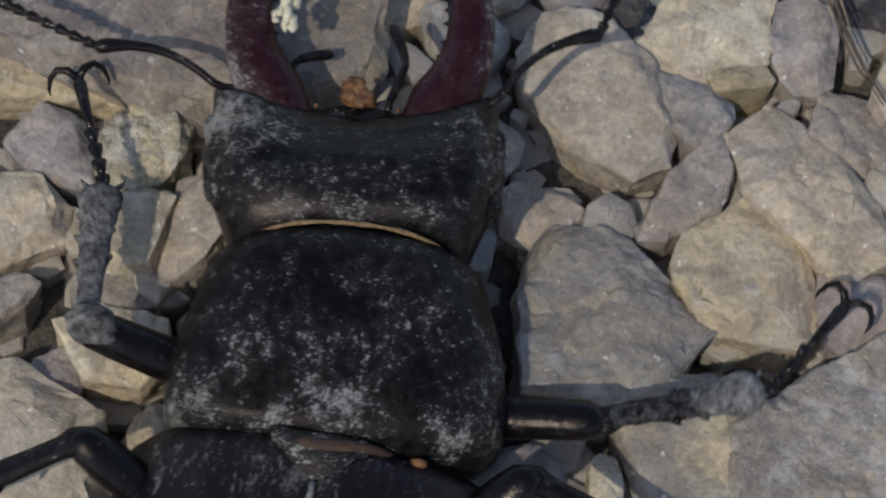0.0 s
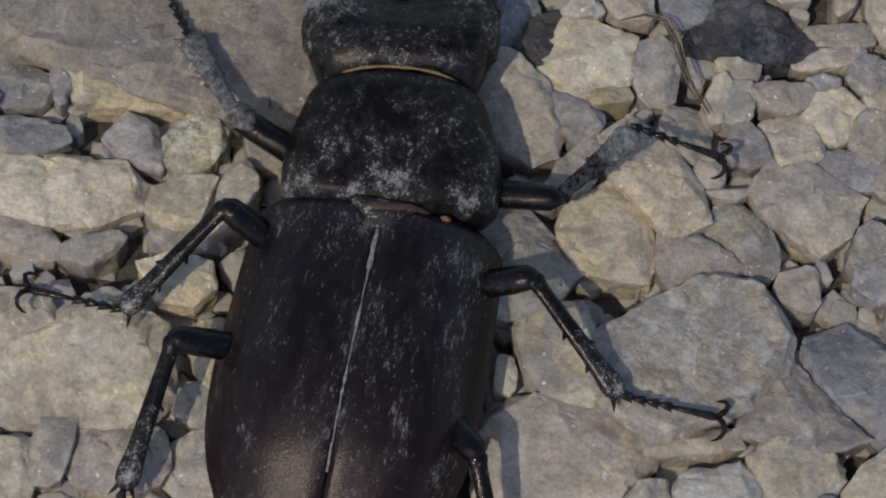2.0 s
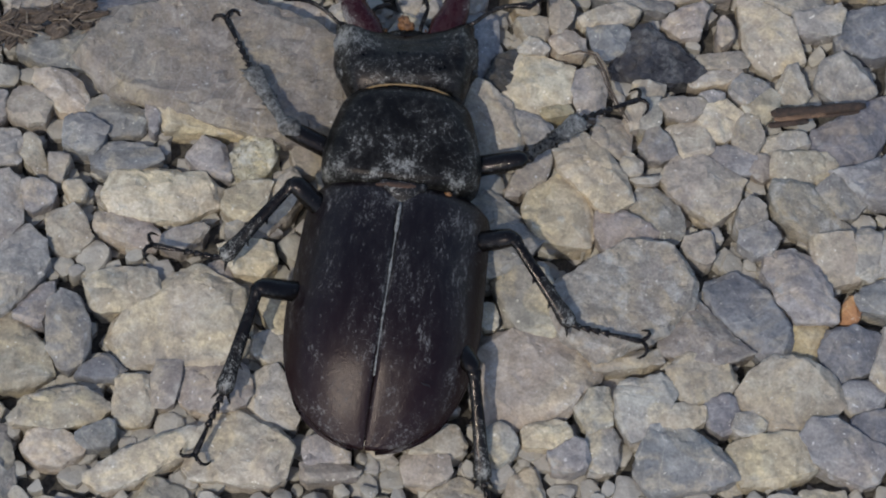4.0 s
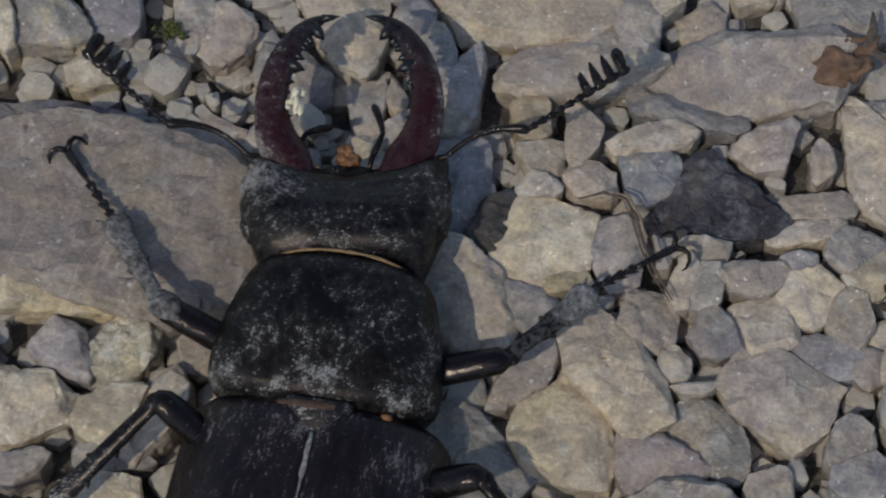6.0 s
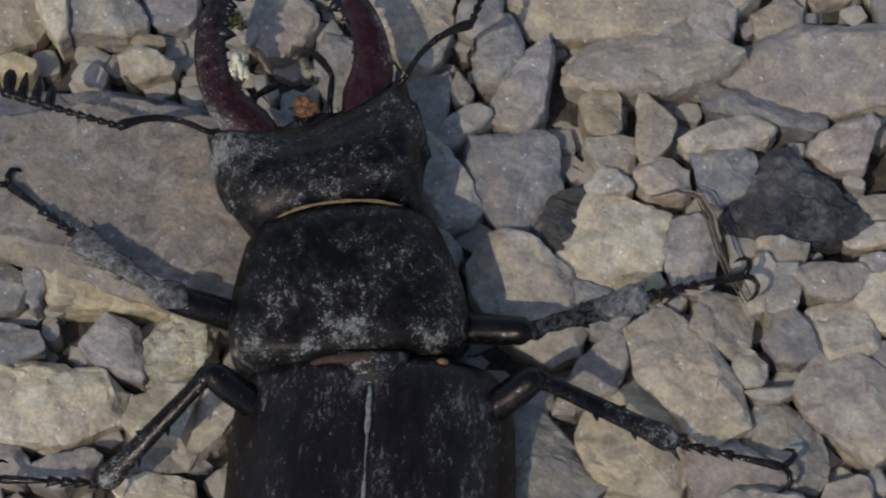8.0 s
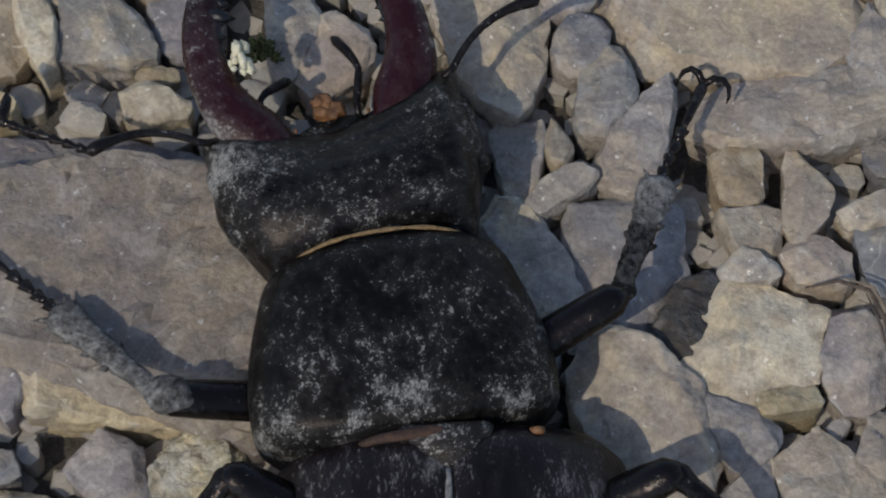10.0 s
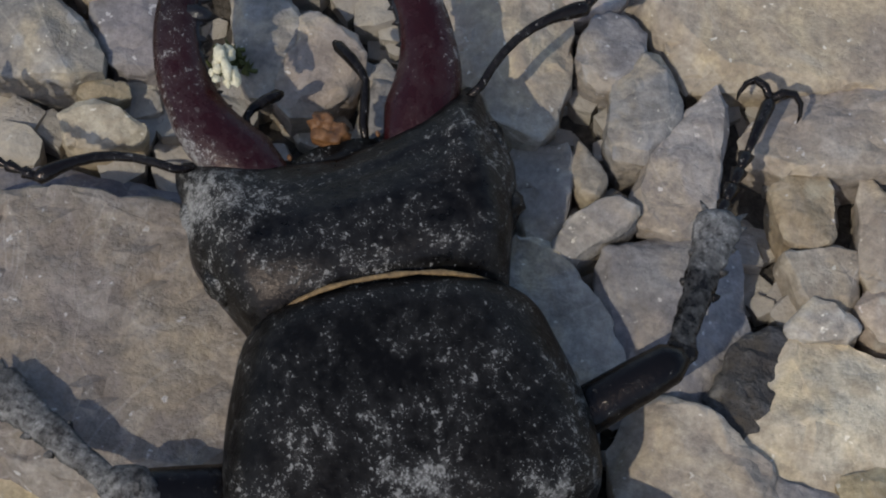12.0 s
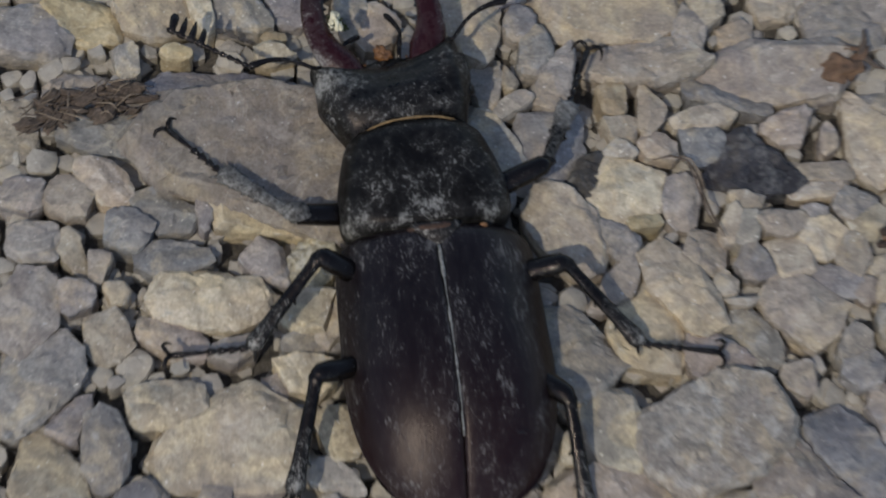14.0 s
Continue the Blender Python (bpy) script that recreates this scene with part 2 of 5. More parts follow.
BLACK_GLOSS = plain_material("glossy_black_horn", (0.006, 0.006, 0.007), (0.014, 0.012, 0.013), 0.28, 2500, 0.4, 0.35)
ORANGE_HAIR = plain_material("golden_orange_hair", (0.07, 0.04, 0.014), (0.28, 0.175, 0.07), 0.6, 3000, 0.9)
AMBER = plain_material("amber_labrum", (0.06, 0.024, 0.008), (0.25, 0.115, 0.040), 0.5, 1600, 0.8)
RUST_HAIR = plain_material("rusty_brown_hair", (0.009, 0.005, 0.0035), (0.072, 0.034, 0.018), 0.8, 2200, 0.8)
SEAM_DUST = plain_material("pale_dust", (0.05, 0.048, 0.045), (0.28, 0.27, 0.255), 0.95, 2500, 0.7)
CRUMB = plain_material("cream_plant_fluff", (0.5, 0.45, 0.3), (0.72, 0.67, 0.5), 0.8, 3000, 0.8)
SOIL = soil_material()
BARK = plain_material("brown_bark", (0.035, 0.025, 0.018), (0.145, 0.105, 0.078), 0.9, 1700, 1.0)
TWIG = plain_material("dark_brown_weathered_wood", (0.014, 0.009, 0.006), (0.065, 0.036, 0.022), 0.8, 1300, 1.0)
STRAW = plain_material("dry_straw", (0.12, 0.085, 0.055), (0.27, 0.205, 0.145), 0.75, 1500, 0.6)
NUT = plain_material("orange_brown_shell", (0.06, 0.034, 0.019), (0.20, 0.112, 0.062), 0.75, 700, 0.9)
MOSS = plain_material("moss_tuft", (0.05, 0.06, 0.012), (0.13, 0.14, 0.04), 0.9, 3000, 1.0)

CM = 0.01


def part(name, bm, material_, parent=None, label="", at=None, smooth=True, sharp=None):
    """Link a bmesh, made in centimetres, as one mesh object in metres."""
    bmesh.ops.recalc_face_normals(bm, faces=bm.faces)
    bmesh.ops.scale(bm, vec=(CM, CM, CM), verts=bm.verts)
    for f in bm.faces:
        f.smooth = smooth
    if sharp:
        for e in bm.edges:
            if len(e.link_faces) == 2 and e.calc_face_angle(0) > radians(sharp):
                e.smooth = False
    me = bpy.data.meshes.new(name)
    bm.to_mesh(me)
    bm.free()
    me.materials.append(material_)
    ob = new(name, me)
    if parent is not None:
        ob.parent = parent
    if at is not None:
        ob.matrix_basis = at
    if label:
        tagged(ob, label)
    return ob


def rings(bm, loops, close_start=True, close_end=True):
    """Skin closed loops of points, all of one length, into a tube with ends."""
    rows = [[bm.verts.new(p) for p in loop] for loop in loops]
    n = len(rows[0])
    for a, b in zip(rows, rows[1:]):
        for i in range(n):
            bm.faces.new((a[i], a[(i + 1) % n], b[(i + 1) % n], b[i]))
    if close_start:
        bm.faces.new(rows[0][::-1])
    if close_end:
        bm.faces.new(rows[-1])
    return rows


def sweep(bm, points, radii, sides=10, flat=1.0):
    """A round, tapering tube along points. flat scales its height."""
    pts = [Vector(p) for p in points]
    loops, up = [], Vector((0, 0, 1))
    for i, p in enumerate(pts):
        d = (pts[min(i + 1, len(pts) - 1)] - pts[max(i - 1, 0)]).normalized()
        side = d.cross(up)
        side = side.normalized() if side.length > 1e-4 else Vector((1, 0, 0))
        top = side.cross(d)
        r = radii[i]
        loops.append([p + side * (r * math.cos(k * math.tau / sides)) + top * (r * flat * math.sin(k * math.tau / sides)) for k in range(sides)])
    rings(bm, loops)


def ellipsoid(bm, centre, size, u=16, v=10, wobble=0.0, seed=0):
    made = bmesh.ops.create_uvsphere(bm, u_segments=u, v_segments=v, radius=1.0)["verts"]
    for w in made:
        k = 1 + wobble * noise.noise(w.co * 1.7 + Vector((seed, seed * 0.3, 0)))
        w.co = Vector(centre) + Vector([w.co[i] * size[i] * k for i in range(3)])


def spike(bm, base, way, length, radius, sides=6):
    base, way = Vector(base), Vector(way).normalized()
    side = way.orthogonal().normalized()
    other = way.cross(side)
    ring = [bm.verts.new(base - way * radius * 0.6 + (side * math.cos(k * math.tau / sides) + other * math.sin(k * math.tau / sides)) * radius) for k in range(sides)]
    waist = [bm.verts.new(base + way * length * 0.5 + (side * math.cos(k * math.tau / sides) + other * math.sin(k * math.tau / sides)) * radius * 0.62) for k in range(sides)]
    tip = bm.verts.new(base + way * length)
    for k in range(sides):
        j = (k + 1) % sides
        bm.faces.new((ring[k], ring[j], waist[j], waist[k]))
        bm.faces.new((waist[k], waist[j], tip))
    bm.faces.new(ring[::-1])


def lerp(table, x):
    """Smooth value at x from (x, value) rows, with no flat spots at the rows."""
    if x <= table[0][0]:
        return table[0][1]
    for k in range(len(table) - 1):
        (a, p), (b, q) = table[k], table[k + 1]
        if x <= b:
            h = b - a
            before = (q - p) / h if k == 0 else (q - table[k - 1][1]) / (b - table[k - 1][0])
            after = (q - p) / h if k + 2 >= len(table) else (table[k + 2][1] - p) / (table[k + 2][0] - a)
            f = (x - a) / h
            return (2 * f ** 3 - 3 * f * f + 1) * p + (f ** 3 - 2 * f * f + f) * h * before + (3 * f * f - 2 * f ** 3) * q + (f ** 3 - f * f) * h * after
    return table[-1][1]


# ---- ground ----
def stone_cells(seeds, near=1.9):
    """Each stone's outline: a rough oval cut back where its neighbours press on it."""
    def reach(s, ang):
        x, y, a, b, th = s[:5]
        w = ang - radians(th)
        return a * b / math.sqrt((b * math.cos(w)) ** 2 + (a * math.sin(w)) ** 2)
    grid = {}
    for i, s in enumerate(seeds):
        grid.setdefault((int(s[0] // near), int(s[1] // near)), []).append(i)
    cells = []
    for i, s in enumerate(seeds):
        x, y, a, b, th = s[:5]
        rnd = random.Random(i * 7 + 3)
        n = 36
        ph = [rnd.uniform(0, math.tau) for _ in range(3)]
        taper, p = (s[7], s[8]) if len(s) > 7 else (rnd.uniform(-0.4, 0.4), 3.0)
        much = 1.0 if len(s) <= 7 else 0.3
        cw, sw = math.cos(radians(th)), math.sin(radians(th))
        poly = []
        for k in range(n):
            g = math.tau * k / n
            c, q = math.cos(g), math.sin(g)
            r = (abs(c) ** p + abs(q) ** p) ** (-1 / p)
            r *= 1 + much * (0.07 * math.cos(3 * g + ph[0]) + 0.05 * math.cos(4 * g + ph[1]) + 0.03 * math.cos(7 * g + ph[2]))
            u = a * r * c
            v = b * r * q * (1 + taper * r * c)
            poly.append((x + u * cw - v * sw, y + u * sw + v * cw))
        span = int(math.ceil((a * 1.3 + 2.6) / near))
        cx, cy = int(x // near), int(y // near)
        for gx in range(cx - span, cx + span + 1):
            for gy in range(cy - span, cy + span + 1):
                for j in grid.get((gx, gy), ()):
                    if j == i:
                        continue
                    o = seeds[j]
                    dx, dy = o[0] - x, o[1] - y
                    d = math.hypot(dx, dy)
                    if d < 1e-6 or d > a * 1.4 + o[2] * 1.4:
                        continue
                    g = math.atan2(dy, dx)
                    ri, rj = reach(s, g), reach(o, g + math.pi)
                    cut = d * ri / (ri + rj)
                    # the seam leans with the two stones' own sides
                    w = g - radians(th)
                    nx, ny = math.cos(w) / a ** 2, math.sin(w) / b ** 2
                    na = math.atan2(ny, nx) + radians(th)
                    w2 = g - radians(o[4])
                    mx, my = math.cos(w2) / o[2] ** 2, math.sin(w2) / o[3] ** 2
                    ma = math.atan2(my, mx) + radians(o[4])
                    vx, vy = math.cos(na) + math.cos(ma), math.sin(na) + math.sin(ma)
                    vl = math.hypot(vx, vy) or 1
                    vx, vy = vx / vl, vy / vl
                    px_, py_ = x + math.cos(g) * cut, y + math.sin(g) * cut
                    off = px_ * vx + py_ * vy - 0.004
                    out = []
                    for k in range(len(poly)):
                        p, q = poly[k], poly[(k + 1) % len(poly)]
                        sp, sq = p[0] * vx + p[1] * vy - off, q[0] * vx + q[1] * vy - off
                        if sp <= 0:
                            out.append(p)
                        if (sp < 0 < sq) or (sq < 0 < sp):
                            f = sp / (sp - sq)
                            out.append((p[0] + (q[0] - p[0]) * f, p[1] + (q[1] - p[1]) * f))
                    poly = out
                    if len(poly) < 3:
                        break
                if len(poly) < 3:
                    break
            if len(poly) < 3:
                break
        cells.append(poly)
    return cells


def simplified(poly, tol):
    """The outline's main corners."""
    pts = list(poly)
    while len(pts) > 5:
        worst, at = None, 0
        for k in range(len(pts)):
            a, b, c = Vector(pts[k - 1]), Vector(pts[k]), Vector(pts[(k + 1) % len(pts)])
            d = (c - a)
            off = abs(d.x * (b.y - a.y) - d.y * (b.x - a.x)) / max(d.length, 1e-6)
            if worst is None or off < worst:
                worst, at = off, k
        if worst > tol:
            break
        pts.pop(at)
    return pts


def worn_outline(poly, seed):
    """The outline with its corners worn round and its sides uneven."""
    pts = [Vector(p) for p in poly]
    if seed % 7 == 0:
        pts = [q for a, b in zip(pts, pts[1:] + pts[:1]) for q in (a.lerp(b, 0.16), a.lerp(b, 0.84))]
    mid = sum(pts, Vector((0, 0))) / len(pts)
    out = []
    for p in pts:
        d = p - mid
        g = math.atan2(d.y, d.x)
        k = 1 + 0.09 * noise.noise(Vector((math.cos(g) * 1.6, math.sin(g) * 1.6, seed * 3.1)))
        out.append(mid + d * k)
    return out


def stone_mesh(bm, poly, origin, seed, top, base, flat=False, fine=True, rough=0.012):
    """A broken stone in an outline: a hull of chipped planes with worn edges and fine unevenness."""
    rnd = random.Random(seed)
    ox, oy = origin
    size = math.sqrt(abs(sum(p[0] * q[1] - p[1] * q[0] for p, q in zip(poly, poly[1:] + poly[:1]))) / 2 / math.pi)
    grow = 1.13 + 0.30 * max(-0.1, min(0.4, top - 0.10)) + rnd.uniform(-0.03, 0.03)
    cx0, cy0 = sum(p[0] for p in poly) / len(poly), sum(p[1] for p in poly) / len(poly)
    tol = 0.04 if flat or not fine else (0.05, 0.08, 0.11)[seed % 3]
    rim = [Vector((cx0 + (p[0] - cx0) * (grow + rnd.uniform(-0.03, 0.03)) - ox, cy0 + (p[1] - cy0) * (grow + rnd.uniform(-0.03, 0.03)) - oy)) for p in simplified(poly if flat else worn_outline(poly, seed), tol * size)]
    mid = sum(rim, Vector((0, 0))) / len(rim)
    g, lean = rnd.uniform(0, math.tau), rnd.uniform(0.0, 0.05 if flat else 0.30)
    tx, ty = math.cos(g) * lean, math.sin(g) * lean
    ridge = rnd.random() < 0.45 and not flat
    rg = rnd.uniform(0, math.tau)
    points = []
    for k, p in enumerate(rim):
        d = p - mid
        p = mid + d * 1.02
        points.append((mid.x + d.x * 0.9, mid.y + d.y * 0.9, base))
        girdle = top - size * (rnd.uniform(0.10, 0.25) if flat else rnd.uniform(0.10, 0.38)) + 0.6 * (d.x * tx + d.y * ty)
        points.append((p.x, p.y, max(girdle, base + 0.1)))
        for f in ((rnd.uniform(0.88, 0.97),) if flat else (rnd.choice((rnd.uniform(0.45, 0.8), rnd.uniform(0.8, 0.98))),)):
            q = mid + d * f
            z = top + d.x * f * tx + d.y * f * ty
            if ridge:
                z -= 0.30 * abs(d.x * math.cos(rg) + d.y * math.sin(rg)) * f
            points.append((q.x, q.y, z + rnd.uniform(-0.05, 0.03) * size))
    if not flat:
        points.append((mid.x + rnd.uniform(-0.25, 0.25) * size, mid.y + rnd.uniform(-0.25, 0.25) * size, top + rnd.uniform(0.0, 0.07) * size))
    for p in points:
        bm.verts.new(p)
    res = bmesh.ops.convex_hull(bm, input=bm.verts[:])
    bmesh.ops.delete(bm, geom=list({v for v in res["geom_interior"] + res["geom_unused"] if isinstance(v, bmesh.types.BMVert)}), context="VERTS")
    bmesh.ops.dissolve_limit(bm, angle_limit=radians(6), verts=bm.verts[:], edges=bm.edges[:])
    if fine:
        bmesh.ops.bevel(bm, geom=bm.edges[:], offset=rnd.uniform(0.004, 0.014) * size + 0.001, segments=1, affect="EDGES", clamp_overlap=True)
        step = max(0.045, (0.09 if flat else 0.13) * size)
        for way, low, high in (((1, 0, 0), min(v.co.x for v in bm.verts), max(v.co.x for v in bm.verts)), ((0, 1, 0), min(v.co.y for v in bm.verts), max(v.co.y for v in bm.verts)), ((0, 0, 1), max(base + 0.2, -0.25), max(v.co.z for v in bm.verts))):
            count = max(1, int((high - low) / step))
            for k in range(1, count):
                at = low + (high - low) * k / count
                bmesh.ops.bisect_plane(bm, geom=bm.verts[:] + bm.edges[:] + bm.faces[:], plane_co=[c * at for c in way], plane_no=way, dist=1e-5)
        bmesh.ops.triangulate(bm, faces=[f for f in bm.faces if len(f.verts) > 3])
        bm.normal_update()
        shift = Vector((seed * 1.7, seed * 0.3, 0))
        for v in bm.verts:
            if v.co.z > base + 0.05:
                q = v.co + shift
                k = 1.6 * noise.noise(q * 2.1) + 2.0 * noise.noise(q * 5.5) + 1.7 * noise.noise(q * 12) + 0.8 * noise.noise(q * 25) - 2.2 * max(0.0, 0.12 - abs(noise.noise(q * 3.1))) * 6
                v.co += v.normal * (k * rough * (0.5 + size))
    elif top > 0.1:
        bmesh.ops.bevel(bm, geom=bm.edges[:], offset=0.03 * size + 0.003, segments=1, affect="EDGES", clamp_overlap=True)


SEEDS = []


def stone(x, y, a, b, turn, tone, flat=False, taper=0.0, square=3.0):
    """A named stone: centre, half length, half width and turn of its outline, which narrows along its length by taper."""
    SEEDS.append((x, y, a, b, turn, tone, flat, taper, square))


stone(0.95, 0.04, 0.54, 0.47, 56, "grey", False, 0.8, 2.2)
stone(1.43, 1.13, 0.18, 0.38, -25, "beige", False, -0.55, 2.2)
stone(-1.46, 0.19, 0.39, 0.21, 71, "beige", False, 0.1, 2.2)
# ledge above the slab: the shade on it is put into the darker tone
stone(-3.30, 2.60, 1.02, 0.22, 17, "blue", False, -0.3, 3.5)
stone(-1.95, -0.79, 0.22, 0.15, 72, "beige", False, -0.55, 2.2)
stone(1.37, 2.31, 0.37, 0.37, 86, "tan", False, -0.1, 3.5)
stone(1.59, 1.95, 0.18, 0.09, 27, "ochre", False, 0.1, 3.5)
stone(1.97, 2.30, 0.29, 0.20, -81, "grey", False, -0.1, 3.5)
stone(2.74, 2.89, 0.53, 0.35, -7, "slate", False, -0.55, 2.2)
stone(2.10, 3.05, 0.25, 0.23, -85, "blue", False, -0.3, 2.2)
stone(2.68, 2.41, 0.16, 0.16, -76, "tan", False, -0.3, 3.5)
stone(3.05, 3.54, 0.27, 0.18, 58, "beige", False, -0.55, 3.5)
stone(3.50, 3.45, 0.10, 0.19, 2, "beige", False, -0.3, 2.2)
stone(3.95, 3.66, 0.64, 0.31, -54, "beige", False, 0.8, 2.2)
stone(3.53, 3.05, 0.28, 0.14, 11, "tan", False, -0.1, 3.5)
stone(3.11, 2.26, 0.14, 0.28, -76, "beige", False, -0.3, 2.2)
stone(3.24, 1.87, 0.25, 0.25, -72, "beige", False, -0.1, 3.5)
stone(2.86, 1.71, 0.20, 0.23, 48, "grey", False, 0.3, 2.2)
stone(3.86, 2.69, 0.24, 0.23, -24, "grey", False, 0.1, 2.2)
stone(3.91, 2.06, 0.28, 0.17, -82, "beige", False, 0.1, 2.2)
stone(3.39, 1.28, 0.42, 0.33, -18, "beige", False, 0.3, 3.5)
stone(2.94, 0.83, 0.37, 0.26, -42, "speckled", False, -0.1, 2.2)
stone(1.79, 0.62, 0.35, 0.39, 22, "tan", False, 0.3, 3.5)
stone(2.10, 1.21, 0.27, 0.54, 41, "tan", False, 0.1, 3.5)
stone(2.61, 0.50, 0.34, 0.23, 5, "beige", False, -0.55, 2.2)
stone(2.56, 1.38, 0.13, 0.15, 41, "tan", False, 0.3, 2.2)
stone(2.77, 1.21, 0.06, 0.15, -72, "tan", False, -0.3, 3.5)
stone(1.30, 1.72, 0.25, 0.17, -38, "grey", False, 0.55, 2.2)
stone(0.88, 2.37, 0.15, 0.31, -12, "slate", False, 0.3, 3.5)
stone(1.62, 2.92, 0.16, 0.22, 80, "tan", False, 0.1, 2.2)
stone(2.06, 3.41, 0.35, 0.15, 25, "beige", False, 0.1, 2.2)
stone(2.31, 3.75, 0.50, 0.13, -5, "blue", False, -0.1, 3.5)
stone(0.83, 4.67, 0.83, 0.54, 9, "beige", False, -0.1, 2.2)
stone(1.36, 3.99, 0.66, 0.27, 18, "tan", False, -0.1, 2.2)
stone(1.02, 3.41, 0.15, 0.19, 22, "ochre", False, 0.1, 3.5)
stone(1.49, 3.36, 0.14, 0.24, 12, "beige", False, -0.55, 3.5)
stone(1.19, 3.05, 0.18, 0.17, -71, "beige", False, -0.3, 3.5)
stone(1.21, 2.80, 0.11, 0.15, -82, "grey", False, 0.55, 2.2)
stone(0.37, 3.57, 0.41, 0.20, 77, "grey", False, -0.3, 2.2)
stone(0.47, 2.67, 0.46, 0.34, -63, "grey", False, -0.3, 3.5)
stone(0.76, 1.68, 0.34, 0.55, 46, "beige", False, -0.1, 2.2)
stone(-2.80, 0.05, 0.63, 0.33, 9, "tan", False, -0.1, 2.2)
stone(-1.85, 0.70, 0.29, 0.26, 77, "rough", False, -0.1, 2.2)
stone(-2.31, 0.62, 0.31, 0.20, -42, "grey", False, -0.55, 2.2)
stone(-3.32, 0.45, 0.40, 0.20, 7, "blue", False, -0.3, 2.2)
stone(-3.54, 0.97, 0.35, 0.23, -13, "blue", False, -0.1, 2.2)
stone(-3.11, 1.02, 0.08, 0.20, 17, "grey", False, -0.1, 2.2)
stone(-2.59, 1.11, 0.49, 0.21, -6, "tan", False, -0.55, 3.5)
stone(-4.22, 1.18, 0.21, 0.32, 64, "tan", False, -0.1, 2.2)
stone(-4.34, 0.26, 0.31, 0.12, -54, "tan", False, -0.55, 2.2)
stone(-4.06, 0.18, 0.18, 0.12, -83, "beige", False, -0.3, 3.5)
stone(-3.80, -0.08, 0.11, 0.14, 32, "tan", False, -0.1, 3.5)
stone(-4.19, -0.22, 0.18, 0.15, 29, "grey", False, -0.3, 3.5)
stone(-4.66, -0.51, 0.47, 0.30, -88, "beige", False, -0.1, 2.2)
stone(-4.39, -1.30, 0.57, 0.33, 75, "grey", False, 0.3, 2.2)
stone(-3.91, -1.54, 0.31, 0.17, 70, "grey", False, -0.55, 2.2)
stone(-3.51, -1.87, 0.22, 0.41, 17, "grey", False, -0.1, 2.2)
stone(-4.07, -2.16, 0.46, 0.32, -64, "tan", False, 0.55, 3.5)
stone(-3.02, -1.22, 0.39, 0.26, 19, "tan", False, -0.1, 2.2)
stone(-2.28, -1.57, 0.75, 0.57, 23, "tan", False, 0.1, 2.2)
stone(-3.12, -0.46, 0.37, 0.18, -11, "beige", False, -0.1, 2.2)
stone(-2.43, -0.47, 0.13, 0.25, -62, "beige", False, -0.3, 2.2)
stone(-1.69, -0.60, 0.33, 0.21, 6, "tan", False, 0.1, 2.2)
stone(-1.76, 0.17, 0.27, 0.33, -79, "tan", False, 0.3, 2.2)
stone(-1.69, -0.23, 0.30, 0.11, 15, "grey", False, 0.1, 3.5)
stone(-1.19, -1.15, 0.29, 0.21, -66, "tan", False, -0.1, 3.5)
stone(-1.13, -1.66, 0.31, 0.17, -14, "grey", False, -0.3, 2.2)
stone(-3.05, -2.20, 0.15, 0.22, -78, "blue", False, 0.8, 3.5)
stone(2.65, -0.39, 0.74, 0.52, 39, "speckled", True, 0.1, 3.5)
stone(1.61, -0.58, 0.45, 0.30, -64, "grey", False, -0.1, 3.5)
stone(3.71, -0.72, 0.48, 0.32, -8, "beige", False, -0.8, 2.2)
stone(3.46, 0.46, 0.18, 0.18, 15, "beige", False, 0.3, 3.5)
stone(1.80, -1.46, 0.73, 0.55, 27, "tan", False, -0.3, 2.2)
stone(4.16, -0.30, 0.59, 0.34, -43, "blue", False, -0.1, 2.2)
stone(4.70, 0.16, 0.51, 0.31, -54, "grey", False, 0.1, 2.2)
stone(4.70, -1.22, 0.39, 0.55, -77, "tan", False, 0.1, 2.2)
stone(5.36, -0.55, 0.38, 0.29, 24, "blue", False, -0.1, 2.2)
stone(5.74, 0.21, 0.36, 0.22, 20, "blue", False, -0.1, 2.2)
stone(3.64, -2.24, 0.49, 0.32, -6, "blue", False, -0.55, 3.5)
stone(4.58, -2.02, 0.48, 0.28, 13, "tan", False, -0.1, 3.5)
stone(3.94, -1.59, 0.23, 0.19, -74, "blue", False, -0.3, 2.2)
stone(3.01, -1.62, 0.30, 0.37, -25, "grey", False, 0.55, 2.2)
stone(2.53, -1.78, 0.25, 0.21, -68, "grey", False, -0.3, 3.5)
stone(4.18, 0.70, 0.22, 0.23, -52, "grey", False, -0.1, 2.2)
stone(4.71, 1.18, 0.46, 0.29, -29, "speckled", False, -0.1, 2.2)
stone(4.60, 1.75, 0.42, 0.25, 14, "beige", False, 0.1, 2.2)
stone(5.45, 1.73, 0.50, 0.27, 10, "grey", False, 0.55, 3.5)
stone(5.28, 2.45, 0.59, 0.28, 50, "blue", False, -0.55, 3.5)
stone(5.04, 3.02, 0.34, 0.28, -10, "grey", False, -0.3, 2.2)
stone(4.40, 2.89, 0.30, 0.18, 89, "tan", False, -0.55, 2.2)
stone(5.28, 3.80, 0.42, 0.32, 10, "blue", False, 0.1, 3.5)
stone(4.28, 4.04, 0.51, 0.18, -7, "blue", False, 0.1, 2.2)
stone(-3.40, -2.79, 0.22, 0.48, -71, "beige", False, 0.3, 2.2)
stone(-2.32, -3.18, 0.68, 0.17, 37, "beige", False, -0.3, 2.2)
stone(-3.39, -3.25, 0.31, 0.19, 1, "tan", False, -0.1, 2.2)
stone(-2.92, -3.06, 0.13, 0.20, -62, "blue", False, -0.3, 3.5)
